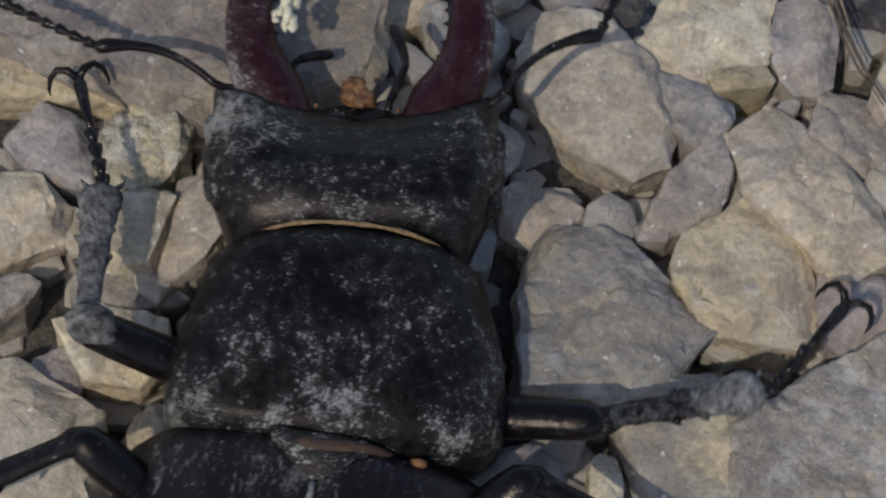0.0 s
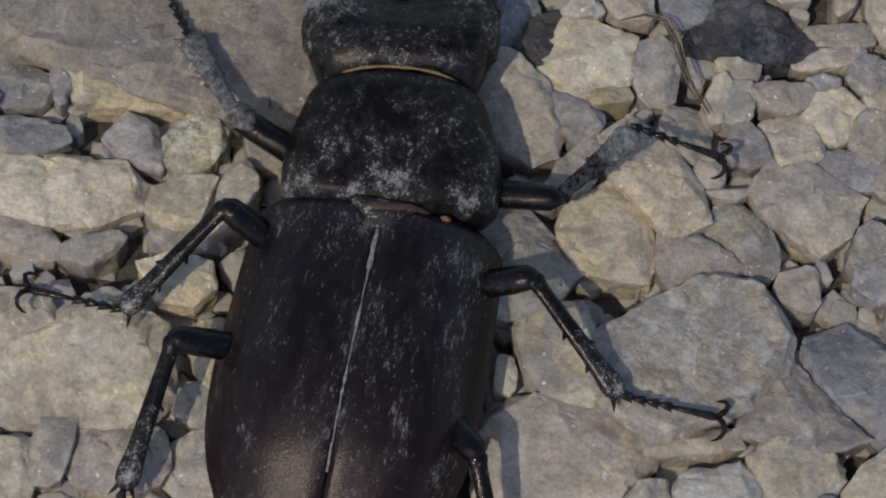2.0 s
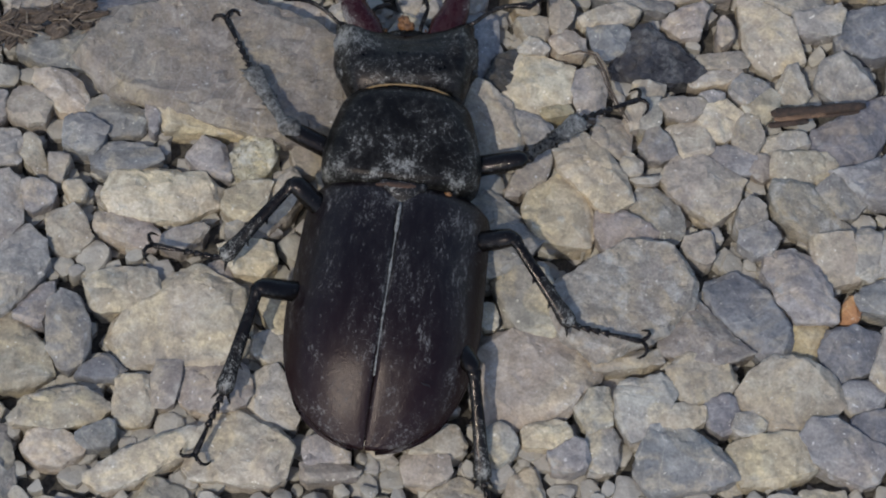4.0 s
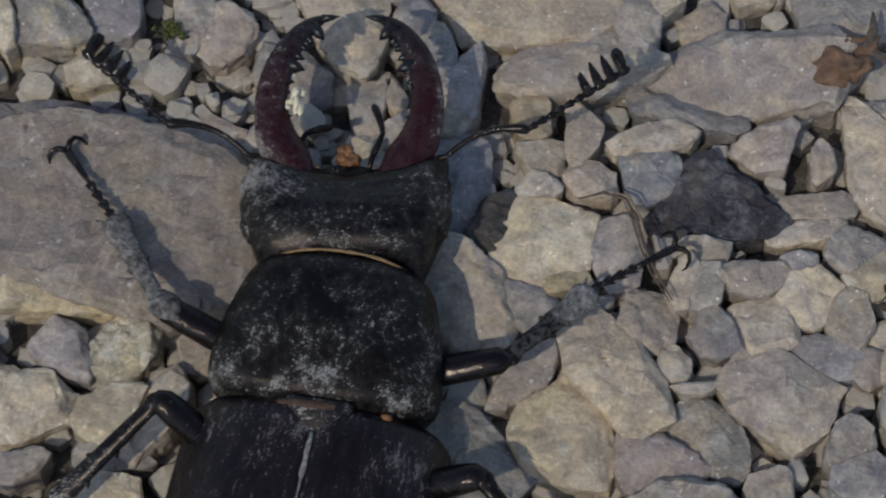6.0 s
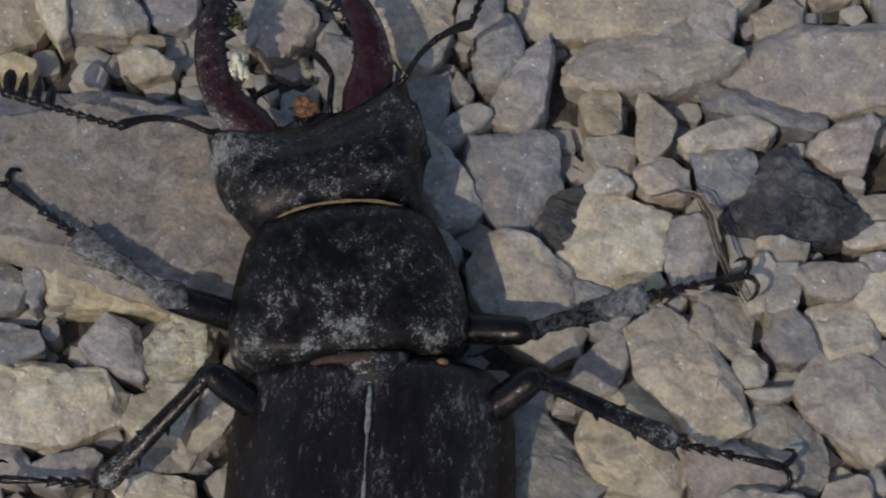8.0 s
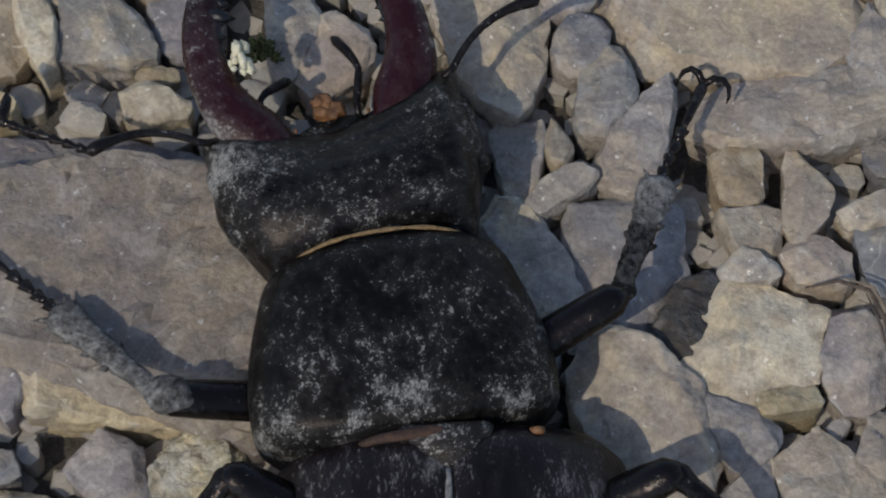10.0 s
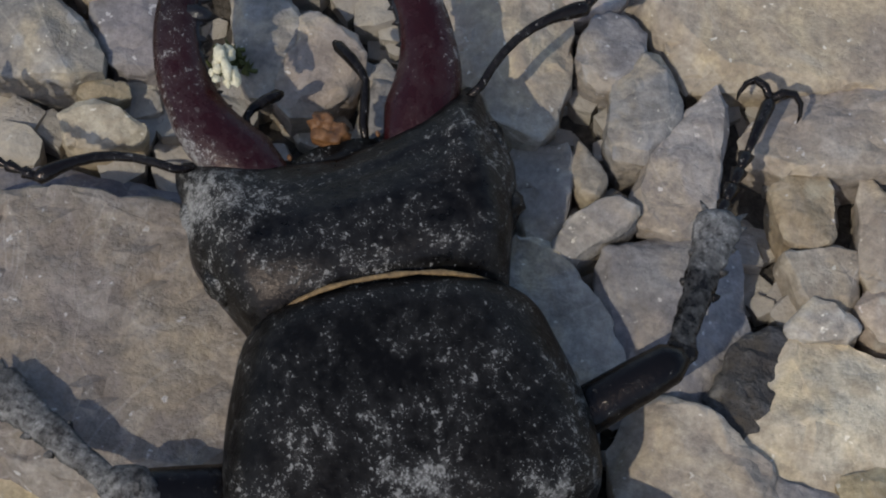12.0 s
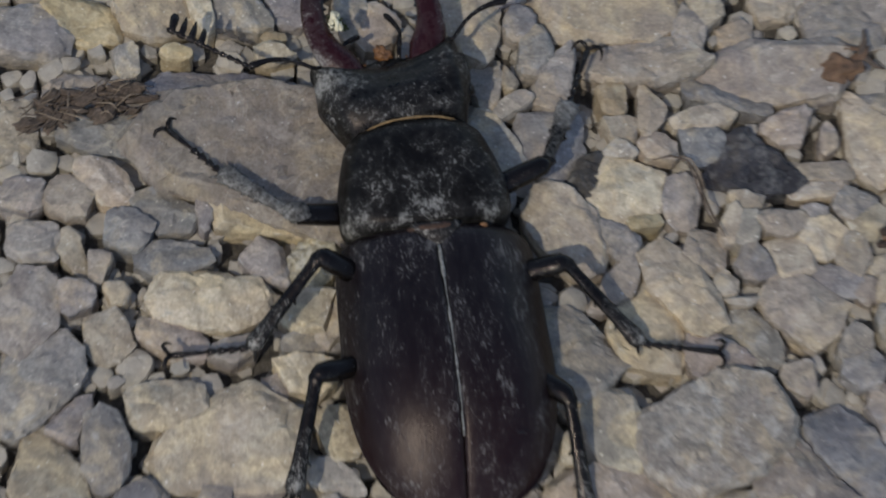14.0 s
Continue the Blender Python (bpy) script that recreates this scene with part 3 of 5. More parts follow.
stone(-1.32, -2.93, 0.52, 0.40, -10, "beige", False, -0.3, 3.5)
stone(-1.06, -2.28, 0.39, 0.25, -46, "grey", False, -0.55, 2.2)
stone(-0.31, -2.99, 0.31, 0.14, 0, "beige", False, -0.55, 3.5)
stone(0.80, -2.50, 0.20, 0.30, -67, "tan", False, 0.1, 3.5)
stone(-4.21, 3.47, 0.36, 0.43, -86, "beige", False, 0.1, 2.2)
stone(-3.72, 3.59, 0.12, 0.39, 33, "tan", False, -0.3, 2.2)
stone(-3.60, 3.93, 0.18, 0.18, -66, "beige", False, -0.1, 3.5)
stone(-3.30, 3.56, 0.26, 0.30, 57, "grey", False, 0.8, 2.2)
stone(-4.46, 3.99, 0.42, 0.19, 17, "grey", False, -0.1, 3.5)
stone(-2.76, 3.14, 0.20, 0.12, 4, "tan", False, -0.3, 2.2)
stone(-3.83, 2.92, 0.16, 0.09, 1, "ochre", False, -0.1, 2.2)
stone(-4.34, 2.72, 0.13, 0.21, 18, "grey", False, -0.1, 3.5)
stone(-2.04, 3.93, 0.18, 0.36, 19, "grey", False, -0.3, 2.2)
stone(-1.73, 3.75, 0.29, 0.23, 73, "beige", False, 0.1, 2.2)
stone(-3.06, 4.20, 0.23, 0.18, -67, "beige", False, -0.3, 3.5)
stone(-0.73, 4.16, 0.58, 0.32, -68, "beige", False, -0.3, 2.2)
stone(-0.15, 4.18, 0.22, 0.17, -89, "grey", False, 0.1, 2.2)
stone(-0.37, 3.26, 0.30, 0.16, -77, "grey", False, -0.3, 3.5)
stone(-0.16, 3.45, 0.17, 0.07, -66, "tan", False, 0.55, 2.2)
stone(-0.06, 3.08, 0.10, 0.21, -48, "grey", False, 0.1, 3.5)
stone(1.90, 4.88, 0.17, 0.25, 20, "grey", False, -0.1, 3.5)
stone(1.49, 5.11, 0.24, 0.12, -12, "grey", False, 0.3, 2.2)
stone(2.83, 4.21, 0.85, 0.37, 12, "beige")
stone(4.93, 4.55, 0.61, 0.23, 12, "beige")
stone(4.64, 3.81, 0.30, 0.19, 15, "grey")
stone(3.44, 2.79, 0.32, 0.13, 17, "tan")
stone(4.06, 2.48, 0.23, 0.17, 55, "tan")
stone(4.34, 2.04, 0.30, 0.14, 23, "grey")
stone(2.70, 2.11, 0.19, 0.15, 90, "grey")
stone(3.54, 2.16, 0.24, 0.22, 72, "beige")
stone(3.44, 2.46, 0.15, 0.12, 19, "grey")
stone(2.31, 1.77, 0.26, 0.23, 86, "beige")
stone(2.54, 2.12, 0.22, 0.12, 80, "beige")
stone(3.76, 1.68, 0.31, 0.18, 13, "grey")
stone(4.12, 1.64, 0.16, 0.14, 60, "beige")
stone(5.12, 1.46, 0.30, 0.27, 56, "grey")
stone(4.05, 0.98, 0.22, 0.17, 71, "grey")
stone(1.18, -0.85, 0.16, 0.09, -83, "tan")
stone(5.10, 0.62, 0.33, 0.27, -61, "beige")
stone(5.46, 0.72, 0.27, 0.23, 78, "grey")
stone(5.75, 0.77, 0.27, 0.22, 80, "grey")
stone(5.32, -0.04, 0.19, 0.11, 84, "orange")
stone(4.86, -0.47, 0.29, 0.19, 83, "ochre")
stone(5.55, -1.08, 0.25, 0.19, 18, "grey")
stone(5.83, -0.61, 0.36, 0.23, 90, "beige")
stone(3.67, -1.19, 0.33, 0.29, 25, "beige")
stone(2.81, -1.12, 0.38, 0.11, 16, "beige")
stone(3.49, -1.72, 0.26, 0.14, 22, "tan")
stone(4.26, -1.66, 0.20, 0.15, 16, "grey")
stone(5.37, -1.81, 0.44, 0.28, -17, "grey")
stone(5.79, -1.46, 0.39, 0.22, 12, "blue")
stone(2.01, -2.18, 0.26, 0.15, 11, "tan")
stone(2.30, -2.37, 0.22, 0.19, 16, "grey")
stone(2.66, -2.21, 0.29, 0.19, -85, "grey")
stone(1.48, -2.38, 0.19, 0.19, 53, "grey")
stone(-2.33, 1.71, 1.56, 0.84, -0, "slab", True)
stone(-4.21, 1.77, 0.59, 0.22, 6, "blue")
stone(-3.86, 0.67, 0.23, 0.21, 0, "blue")
stone(-2.63, -2.53, 0.31, 0.22, -84, "beige")
stone(-2.31, -2.29, 0.29, 0.17, 85, "beige")
stone(-1.78, -2.24, 0.38, 0.28, 9, "beige")
stone(-4.57, 0.93, 0.24, 0.23, -14, "beige")
stone(0.73, -2.81, 0.25, 0.20, 11, "tan")
stone(-0.39, -2.80, 0.25, 0.20, 10, "grey")
stone(-4.81, 0.34, 0.27, 0.23, 8, "grey")
stone(-5.06, 0.84, 0.23, 0.21, 5, "grey")
stone(-4.95, 3.13, 0.44, 0.26, -1, "ochre")
stone(-5.50, 2.85, 0.44, 0.30, 12, "grey")
stone(-2.83, 3.39, 0.13, 0.06, 10, "ochre")
stone(-2.76, 3.89, 0.32, 0.22, -71, "grey")
stone(-3.44, 4.30, 0.23, 0.19, 0, "beige")
stone(-0.38, 4.70, 0.32, 0.22, -77, "grey")
stone(0.08, 3.82, 0.30, 0.17, -85, "blue")
stone(-1.79, 4.63, 0.27, 0.21, 7, "beige")
stone(-2.41, 4.50, 0.27, 0.21, 6, "grey")
stone(1.76, 4.50, 0.31, 0.17, -82, "grey")
stone(-0.16, 2.56, 0.43, 0.22, -48, "grey")


LABELS = {
    "tan": "pale tan broken limestone with chipped edges in the gravel",
    "beige": "beige angular limestone piece wedged in the gravel",
    "grey": "grey angular limestone piece wedged in the gravel",
    "slate": "dark slate grey stone with paler flecks in the gravel",
    "blue": "blue-grey limestone piece lying in the gravel",
    "ochre": "yellowish ochre limestone fragment in the gravel",
    "speckled": "grey stone speckled with white crystals in the gravel",
    "rough": "rough crystalline cream stone lying in the gravel",
    "orange": "small orange-brown stone fragment in the gravel",
    "slab": "large flat beige limestone slab set in the gravel",
}


def build_ground():
    ground_bm = bmesh.new()
    bmesh.ops.create_grid(ground_bm, x_segments=60, y_segments=60, size=1.0)
    for v in ground_bm.verts:
        r = max(abs(v.co.x), abs(v.co.y))
        far = r ** 5 * 200000
        v.co.x, v.co.y = v.co.x * (14 + far), v.co.y * (14 + far)
        v.co.z = -0.26 + 0.06 * noise.noise(v.co * 0.9)
    tagged(part("ground", ground_bm, SOIL), "dark gritty soil under the gravel", "ground", kind="structure")
    # loose fill stones where no stone is named, thinning outwards
    rnd = random.Random(11)
    named = list(SEEDS)
    seeds = [(*s[:5], None, None, s[7], s[8]) for s in named]
    grid = {}
    def put(x, y, r):
        grid.setdefault((int(x // 1), int(y // 1)), []).append((x, y, r))
    for s in seeds:
        for k in (-0.66, -0.33, 0, 0.33, 0.66):
            g = radians(s[4])
            put(s[0] + math.cos(g) * s[2] * k, s[1] + math.sin(g) * s[2] * k, s[3] * 0.88)
            put(s[0] - math.sin(g) * s[3] * k, s[1] + math.cos(g) * s[3] * k, min(s[3], s[2]) * 0.8)
    extra = []
    for r_min, r_max, tries in ((0.34, 0.62, 5000), (0.22, 0.34, 9000), (0.12, 0.22, 12000), (0.055, 0.11, 22000)):
        for _ in range(tries):
            x, y = rnd.uniform(-11, 11), rnd.uniform(-10, 11)
            r = rnd.uniform(r_min, r_max)
            if r < 0.12 and (abs(x) > 6.5 or not -5 < y < 6.5):
                continue
            ok = True
            cx, cy = int(x // 1), int(y // 1)
            for gx in (-2, -1, 0, 1, 2):
                for gy in (-2, -1, 0, 1, 2):
                    for ox, oy, orr in grid.get((cx + gx, cy + gy), ()):
                        if (ox - x) ** 2 + (oy - y) ** 2 < (r + orr) ** 2 * 0.92:
                            ok = False
                            break
                    if not ok:
                        break
                if not ok:
                    break
            if ok:
                put(x, y, r)
                q = rnd.uniform(0.75, 1.0)
                extra.append((x, y, r * 1.1, r * q, rnd.uniform(-90, 90)))
    cells = stone_cells(seeds + extra)
    chips = []
    for _ in range(3000):
        x, y, r = rnd.uniform(-5.5, 5.5), rnd.uniform(-4, 5.5), rnd.uniform(0.05, 0.17)
        q = rnd.randrange(5, 8)
        turn = rnd.uniform(0, math.tau)
        chips.append([(x + r * rnd.uniform(0.75, 1.2) * math.cos(turn + k * math.tau / q), y + r * rnd.uniform(0.6, 1.1) * math.sin(turn + k * math.tau / q)) for k in range(q)])
    for i, s in enumerate(named):
        poly = cells[i]
        if len(poly) < 3:
            continue
        r = random.Random(i)
        big = s[6]
        top = (0.34 if s[5] == "slab" and s[0] < 0 else 0.12 if s[5] == "slab" else 0.10 + 0.16 * s[3]) + (r.uniform(-0.03, 0.03) if s[5] == "slab" else r.uniform(-0.05, 0.06)) + (0.06 if s[5] == "speckled" and big else 0)
        bm = bmesh.new()
        stone_mesh(bm, poly, s[:2], i, top, -0.55, s[5] == "slab" or big, True, 0.022 if s[5] in ("rough", "slate") else (0.010 if s[5] == "speckled" else 0.012))
        ob = part("stone", bm, STONE[s[5]], at=pose(s[0] * CM, s[1] * CM, 0), sharp=26)
        tagged(ob, LABELS[s[5]], "stone", "gravel stones")
    for j, e in enumerate(extra):
        poly = cells[len(named) + j]
        if e[2] < 0.19 or abs(e[0]) > 4.6 or not -3.6 < e[1] < 4.6 or len(poly) < 3:
            continue
        pick = random.Random(j)
        tone = pick.choice(("beige", "grey", "tan", "beige", "grey", "blue"))
        bm = bmesh.new()
        stone_mesh(bm, poly, e[:2], 500 + j, pick.uniform(-0.06, 0.06) + 0.14 * e[3], -0.55, False, True, 0.012)
        ob = part("stone", bm, STONE[tone], at=pose(e[0] * CM, e[1] * CM, 0), sharp=26)
        tagged(ob, LABELS[tone], "stone", "gravel stones")
        cells[len(named) + j] = []
    verts, faces = [], []
    pieces = [(cells[len(named) + j], 500 + j, rnd.uniform(-0.07, 0.07) + 0.14 * e[3] - (0.06 if e[2] < 0.13 else 0), -0.55, abs(e[0]) < 6 and -5 < e[1] < 6 and e[2] > 0.2) for j, e in enumerate(extra)]
    pieces += [(poly, 9000 + j, rnd.uniform(-0.30, -0.04), -0.45, False) for j, poly in enumerate(chips)]
    for poly, seed, top, base, fine in pieces:
        if len(poly) < 3:
            continue
        one = bmesh.new()
        stone_mesh(one, poly, (0, 0), seed, top, base, False, fine)
        bmesh.ops.recalc_face_normals(one, faces=one.faces)
        start = len(verts)
        one.verts.index_update()
        verts.extend(v.co * CM for v in one.verts)
        faces.extend([v.index + start for v in f.verts] for f in one.faces)
        one.free()
    me = bpy.data.meshes.new("gravel")
    me.from_pydata(verts, [], faces)
    me.materials.append(STONE["loose"])
    me.shade_smooth()
    me.set_sharp_from_angle(angle=radians(32))
    tagged(new("gravel", me), "loose pale limestone gravel over dark soil", "gravel", kind="stuff")


# ---- the beetle ----
def grid_shell(bm, fn, nu, nv):
    """A sheet from fn(u, v), u and v from 0 to 1."""
    rows = [[bm.verts.new(fn(i / nu, j / nv)) for i in range(nu + 1)] for j in range(nv + 1)]
    for a, b in zip(rows, rows[1:]):
        for i in range(nu):
            bm.faces.new((a[i], a[i + 1], b[i + 1], b[i]))


def thick(ob, cm):
    m = ob.modifiers.new("thickness", "SOLIDIFY")
    m.thickness, m.offset = cm * CM, -1
    return ob


ELY_W = ((0.0, 0.96), (0.025, 1.03), (0.10, 1.06), (0.30, 1.085), (0.52, 1.10), (0.70, 1.03), (0.84, 0.86), (0.93, 0.60), (0.98, 0.34), (1.0, 0.12))
ELY_Z = ((0.0, 0.84), (0.04, 0.95), (0.25, 1.04), (0.5, 1.07), (0.62, 1.035), (0.72, 0.955), (0.82, 0.80), (0.91, 0.63), (1.0, 0.42))


def elytron(parent, side):
    bm = bmesh.new()
    long = 3.12
    def fn(u, v):
        vv = v ** 0.9 if v < 1 else 1.0
        w, z = lerp(ELY_W, vv), lerp(ELY_Z, vv)
        edge = 0.42 + 0.06 * (1 - vv)
        x = w * math.sin(u * math.pi / 2) ** 0.93
        h = edge + (z - edge) * max(0.0, 1 - (x / w) ** 2.7) ** 0.72
        rib = 0.002 * math.sin(u * 24) * (1 - u)
        if u > 0.93:
            h += 0.02 * math.sin((u - 0.93) / 0.07 * math.pi)
        y = 0.06 - long * vv + 0.10 * (u ** 3) * (1 - vv) * -1.0
        dent = 0.010 * noise.noise(Vector((x * 2.2 * side, y * 1.6, 3)))
        return ((0.004 + x) * side, y, h + rib + dent - 0.015 * math.exp(-(x / 0.05) ** 2))
    grid_shell(bm, fn, 34, 60)
    return thick(part("elytron", bm, SHELL_ELYTRON, parent), 0.05)


PRO_W = ((0.0, 0.69), (0.05, 0.80), (0.14, 0.90), (0.26, 0.925), (0.40, 0.92), (0.60, 0.88), (0.80, 0.815), (0.95, 0.755), (1.0, 0.71))


def build_pronotum(parent):
    bm = bmesh.new()
    loops = []
    n = 40
    for k in range(31):
        v = k / 30
        w = lerp(PRO_W, v)
        z = 0.93 + 0.10 * math.sin(math.pi * min(1, 0.15 + 0.8 * v)) - (0.05 * ((v - 0.86) / 0.14) ** 2 if v > 0.86 else 0) - (0.14 * ((0.08 - v) / 0.08) ** 2 if v < 0.08 else 0)
        loop = []
        for i in range(n):
            g = math.tau * i / n
            c, s = math.cos(g), math.sin(g)
            x = w * math.copysign(abs(c) ** 0.62, c)
            if s >= 0:
                h = 0.50 + (z - 0.50) * abs(s) ** 0.62
                h -= 0.030 * math.exp(-(x / 0.06) ** 2) * math.sin(math.pi * v)
                h += 0.012 * noise.noise(Vector((x * 4, v * 5, 1)))
            else:
                h = 0.50 - 0.30 * abs(s) ** 0.7
            bow = 0.12 * (1 - (x / w) ** 2) * (v - 0.35)
            y = 0.04 + 1.18 * v + bow - 0.05 * (abs(x) / 0.9) ** 3 * v
            loop.append((x, y, h))
        loops.append(loop)
    rings(bm, loops)
    ob = part("pronotum", bm, SHELL_PRONOTUM, parent)
    # fringes of golden hair at the front and rear edge
    for name, v0, y0, w0, z0, bowy, label in (("front_fringe", 1.0, 1.225, 0.65, 0.93, 0.08, "golden hair fringe along the front edge"), ("rear_fringe", 0.0, -0.005, 0.40, 0.975, -0.03, "rusty hair fringe along the rear edge")):
        fb = bmesh.new()
        pts, rad = [], []
        for i in range(25):
            x = -w0 + 2 * w0 * i / 24
            k = 1 - (x / w0) ** 2
            pts.append((x, y0 + bowy * k - (0.03 * (abs(x) / 0.7) ** 3 if v0 else 0), z0 * 0.62 + 0.38 * z0 * max(0, 1 - abs(x / (w0 * 1.02)) ** 3.2) ** 0.6))
            rad.append(0.016 * (0.85 + 0.6 * noise.noise(Vector((x * 9, 1, 0)))) if v0 else 0.036 * (0.35 + 0.65 * k))
        sweep(fb, pts, rad, 7, 0.6)
        part(name, fb, ORANGE_HAIR if v0 else RUST_HAIR, ob, label)
    return ob


HEAD_W = ((0.0, 0.62), (0.10, 0.66), (0.25, 0.73), (0.42, 0.81), (0.55, 0.86), (0.68, 0.84), (0.82, 0.82), (0.95, 0.825), (1.0, 0.80))


def build_head(parent):
    bm = bmesh.new()
    loops, n = [], 44
    for k in range(33):
        v = k / 32
        w = lerp(HEAD_W, v)
        z = lerp(((0.0, 0.66), (0.06, 0.78), (0.16, 0.92), (0.3, 0.97), (0.5, 0.93), (0.75, 0.90), (0.9, 0.84), (1.0, 0.70)), v)
        loop = []
        for i in range(n):
            g = math.tau * i / n
            c, s = math.cos(g), math.sin(g)
            x = w * math.copysign(abs(c) ** 0.62, c)
            if s >= 0:
                h = 0.54 + (z - 0.54) * abs(s) ** 0.5
                ridge = math.exp(-((abs(x) - 0.62) / 0.09) ** 2) * 0.08 * max(0.0, min(1.0, (v - 0.25) / 0.3)) * max(0.0, min(1.0, (1.0 - v) / 0.25))
                hollow = -0.12 * math.exp(-(x / 0.42) ** 2) * max(0, min(1, (v - 0.45) / 0.4))
                h += (ridge + hollow) * abs(s) ** 0.4 + 0.020 * noise.noise(Vector((x * 5, v * 5, 7))) + 0.012 * noise.noise(Vector((x * 13, v * 14, 3)))
            else:
                h = 0.54 - 0.24 * abs(s) ** 0.7
            y = -0.05 + 1.20 * v - 0.19 * (1 - (x / w) ** 2) * max(0, (v - 0.5) / 0.5) + (0.06 * (1 - (x / w) ** 2) * (1 - v))
            loop.append((x, y, h))
        loops.append(loop)
    rings(bm, loops)
    ob = part("head", bm, SHELL_HEAD, parent)
    for s in (-1, 1):
        eb = bmesh.new()
        ellipsoid(eb, (s * 0.80, 0.58, 0.58), (0.055, 0.10, 0.08), 14, 9)
        rb = bmesh.new()
        ellipsoid(rb, (s * 0.73, 0.44, 0.66), (0.11, 0.14, 0.09), 18, 12, 0.5, 6 + s)
        ellipsoid(rb, (s * 0.77, 0.74, 0.68), (0.085, 0.15, 0.09), 18, 12, 0.5, 2 + s)
        part("eye_ridge", rb, SHELL_HEAD, ob, "bumpy dusty ridge beside the eye")
        part("eye", eb, BLACK_GLOSS, ob, "small glossy black eye")
    cb = bmesh.new()
    rings(cb, [[(x, y, z) for x, y in ((-0.30, 0.90), (0.30, 0.90), (0.24, 0.98), (0.09, 1.03), (-0.09, 1.03), (-0.24, 0.98))] for z in (0.58, 0.655)])
    bmesh.ops.bevel(cb, geom=cb.edges[:], offset=0.02, segments=2, affect="EDGES")
    part("clypeus", cb, SHELL_HEAD, ob, "dull black mouth plate")
    lb = bmesh.new()
    ellipsoid(lb, (0.0, 1.08, 0.645), (0.095, 0.075, 0.05), 22, 14, 0.7, 5)
    ellipsoid(lb, (-0.015, 1.14, 0.66), (0.055, 0.06, 0.035), 16, 10, 0.9, 2)
    part("labrum", lb, AMBER, ob, "rough amber-coloured lip")
    for s in (-1, 1):
        kb = bmesh.new()
        ellipsoid(kb, (s * 0.235, 0.985, 0.69), (0.013, 0.018, 0.012), 10, 7, 0.3, 4)
        part("hinge_spot", kb, AMBER, ob, "small yellowish joint spot")
    return ob


def build_mandible(head, s):
    bm = bmesh.new()
    path = [(0.36, 0.84), (0.47, 1.03), (0.575, 1.20), (0.630, 1.40), (0.645, 1.60), (0.61, 1.82), (0.53, 2.02), (0.42, 2.18), (0.31, 2.28), (0.21, 2.33)]
    wide = [0.13, 0.185, 0.175, 0.145, 0.13, 0.12, 0.11, 0.09, 0.06, 0.02]
    fine = []
    for i in range(len(path) - 1):
        for k in range(4):
            f = k / 4
            p0, p1, p2, p3 = (Vector(path[max(0, min(len(path) - 1, i + d))]) for d in (-1, 0, 1, 2))
            q = 0.5 * ((2 * p1) + (p2 - p0) * f + (2 * p0 - 5 * p1 + 4 * p2 - p3) * f * f + (3 * p1 - p0 - 3 * p2 + p3) * f ** 3)
            fine.append((q, wide[i] + (wide[i + 1] - wide[i]) * f, (i + f) / (len(path) - 1)))
    fine.append((Vector(path[-1]), wide[-1], 1.0))
    pts = [(p.x * s, p.y, 0.68 + 0.22 * v - 0.10 * v * v) for p, w, v in fine]
    sweep(bm, pts, [w for _, w, _ in fine], 16, 0.62)
    ob = part("mandible", bm, MANDIBLE_RED, head, "dark wine-red curved toothed mandible")
    def inner(v):
        i = min(int(v * (len(fine) - 1)), len(fine) - 2)
        p, w, _ = fine[i]
        d = (fine[i + 1][0] - p).normalized()
        nrm = Vector((-d.y, d.x))
        return Vector(((p.x + nrm.x * w * 0.82) * s, p.y + nrm.y * w * 0.82, pts[i][2])), Vector((nrm.x * s, nrm.y, -0.05))
    for v, size in ((0.30, 0.03), (0.36, 0.035), (0.42, 0.04), (0.48, 0.04), (0.535, 0.05), (0.585, 0.045), (0.635, 0.085), (0.685, 0.055), (0.725, 0.05), (0.765, 0.05), (0.805, 0.055), (0.87, 0.085)):
        tb = bmesh.new()
        p, d = inner(v)
        spike(tb, p, d, size * 1.5, size * 0.8, 8)
        part("tooth", tb, BLACK_GLOSS, head, "glossy black mandible tooth")
    ib = bmesh.new()
    line = [inner(0.28 + 0.66 * k / 24)[0] for k in range(25)]
    sweep(ib, line, [0.010 + 0.026 * math.sin(math.pi * min(1.0, k / 22 + 0.08)) * (1 + 0.4 * noise.noise(Vector((k * 0.8, s, 0)))) for k in range(25)], 8)
    part("inner_ridge", ib, BLACK_GLOSS, head, "black toothed inner edge of the mandible")
    tb = bmesh.new()
    spike(tb, (0.23 * s, 2.32, 0.80), (-0.85 * s, 0.15, 0), 0.13, 0.04, 8)
    part("tip", tb, BLACK_GLOSS, head, "glossy black mandible tip")
    return ob


def build_palp(head, s):
    bm = bmesh.new()
    if s > 0:
        path = [(0.17, 0.98, 0.58), (0.19, 1.10, 0.60), (0.24, 1.24, 0.60), (0.275, 1.34, 0.60), (0.268, 1.40, 0.60), (0.24, 1.50, 0.59), (0.20, 1.60, 0.57), (0.185, 1.635, 0.56)]
    else:
        path = [(-0.33, 1.05, 0.54), (-0.385, 1.18, 0.54), (-0.395, 1.28, 0.54), (-0.375, 1.35, 0.54), (-0.33, 1.39, 0.54), (-0.25, 1.42, 0.53), (-0.18, 1.445, 0.51), (-0.15, 1.45, 0.50)]
    sweep(bm, path, [0.018, 0.026, 0.028, 0.022, 0.026, 0.033, 0.034, 0.016], 9)
    part("palp", bm, SHELL_TARSUS, head, "thin black mouth palp")


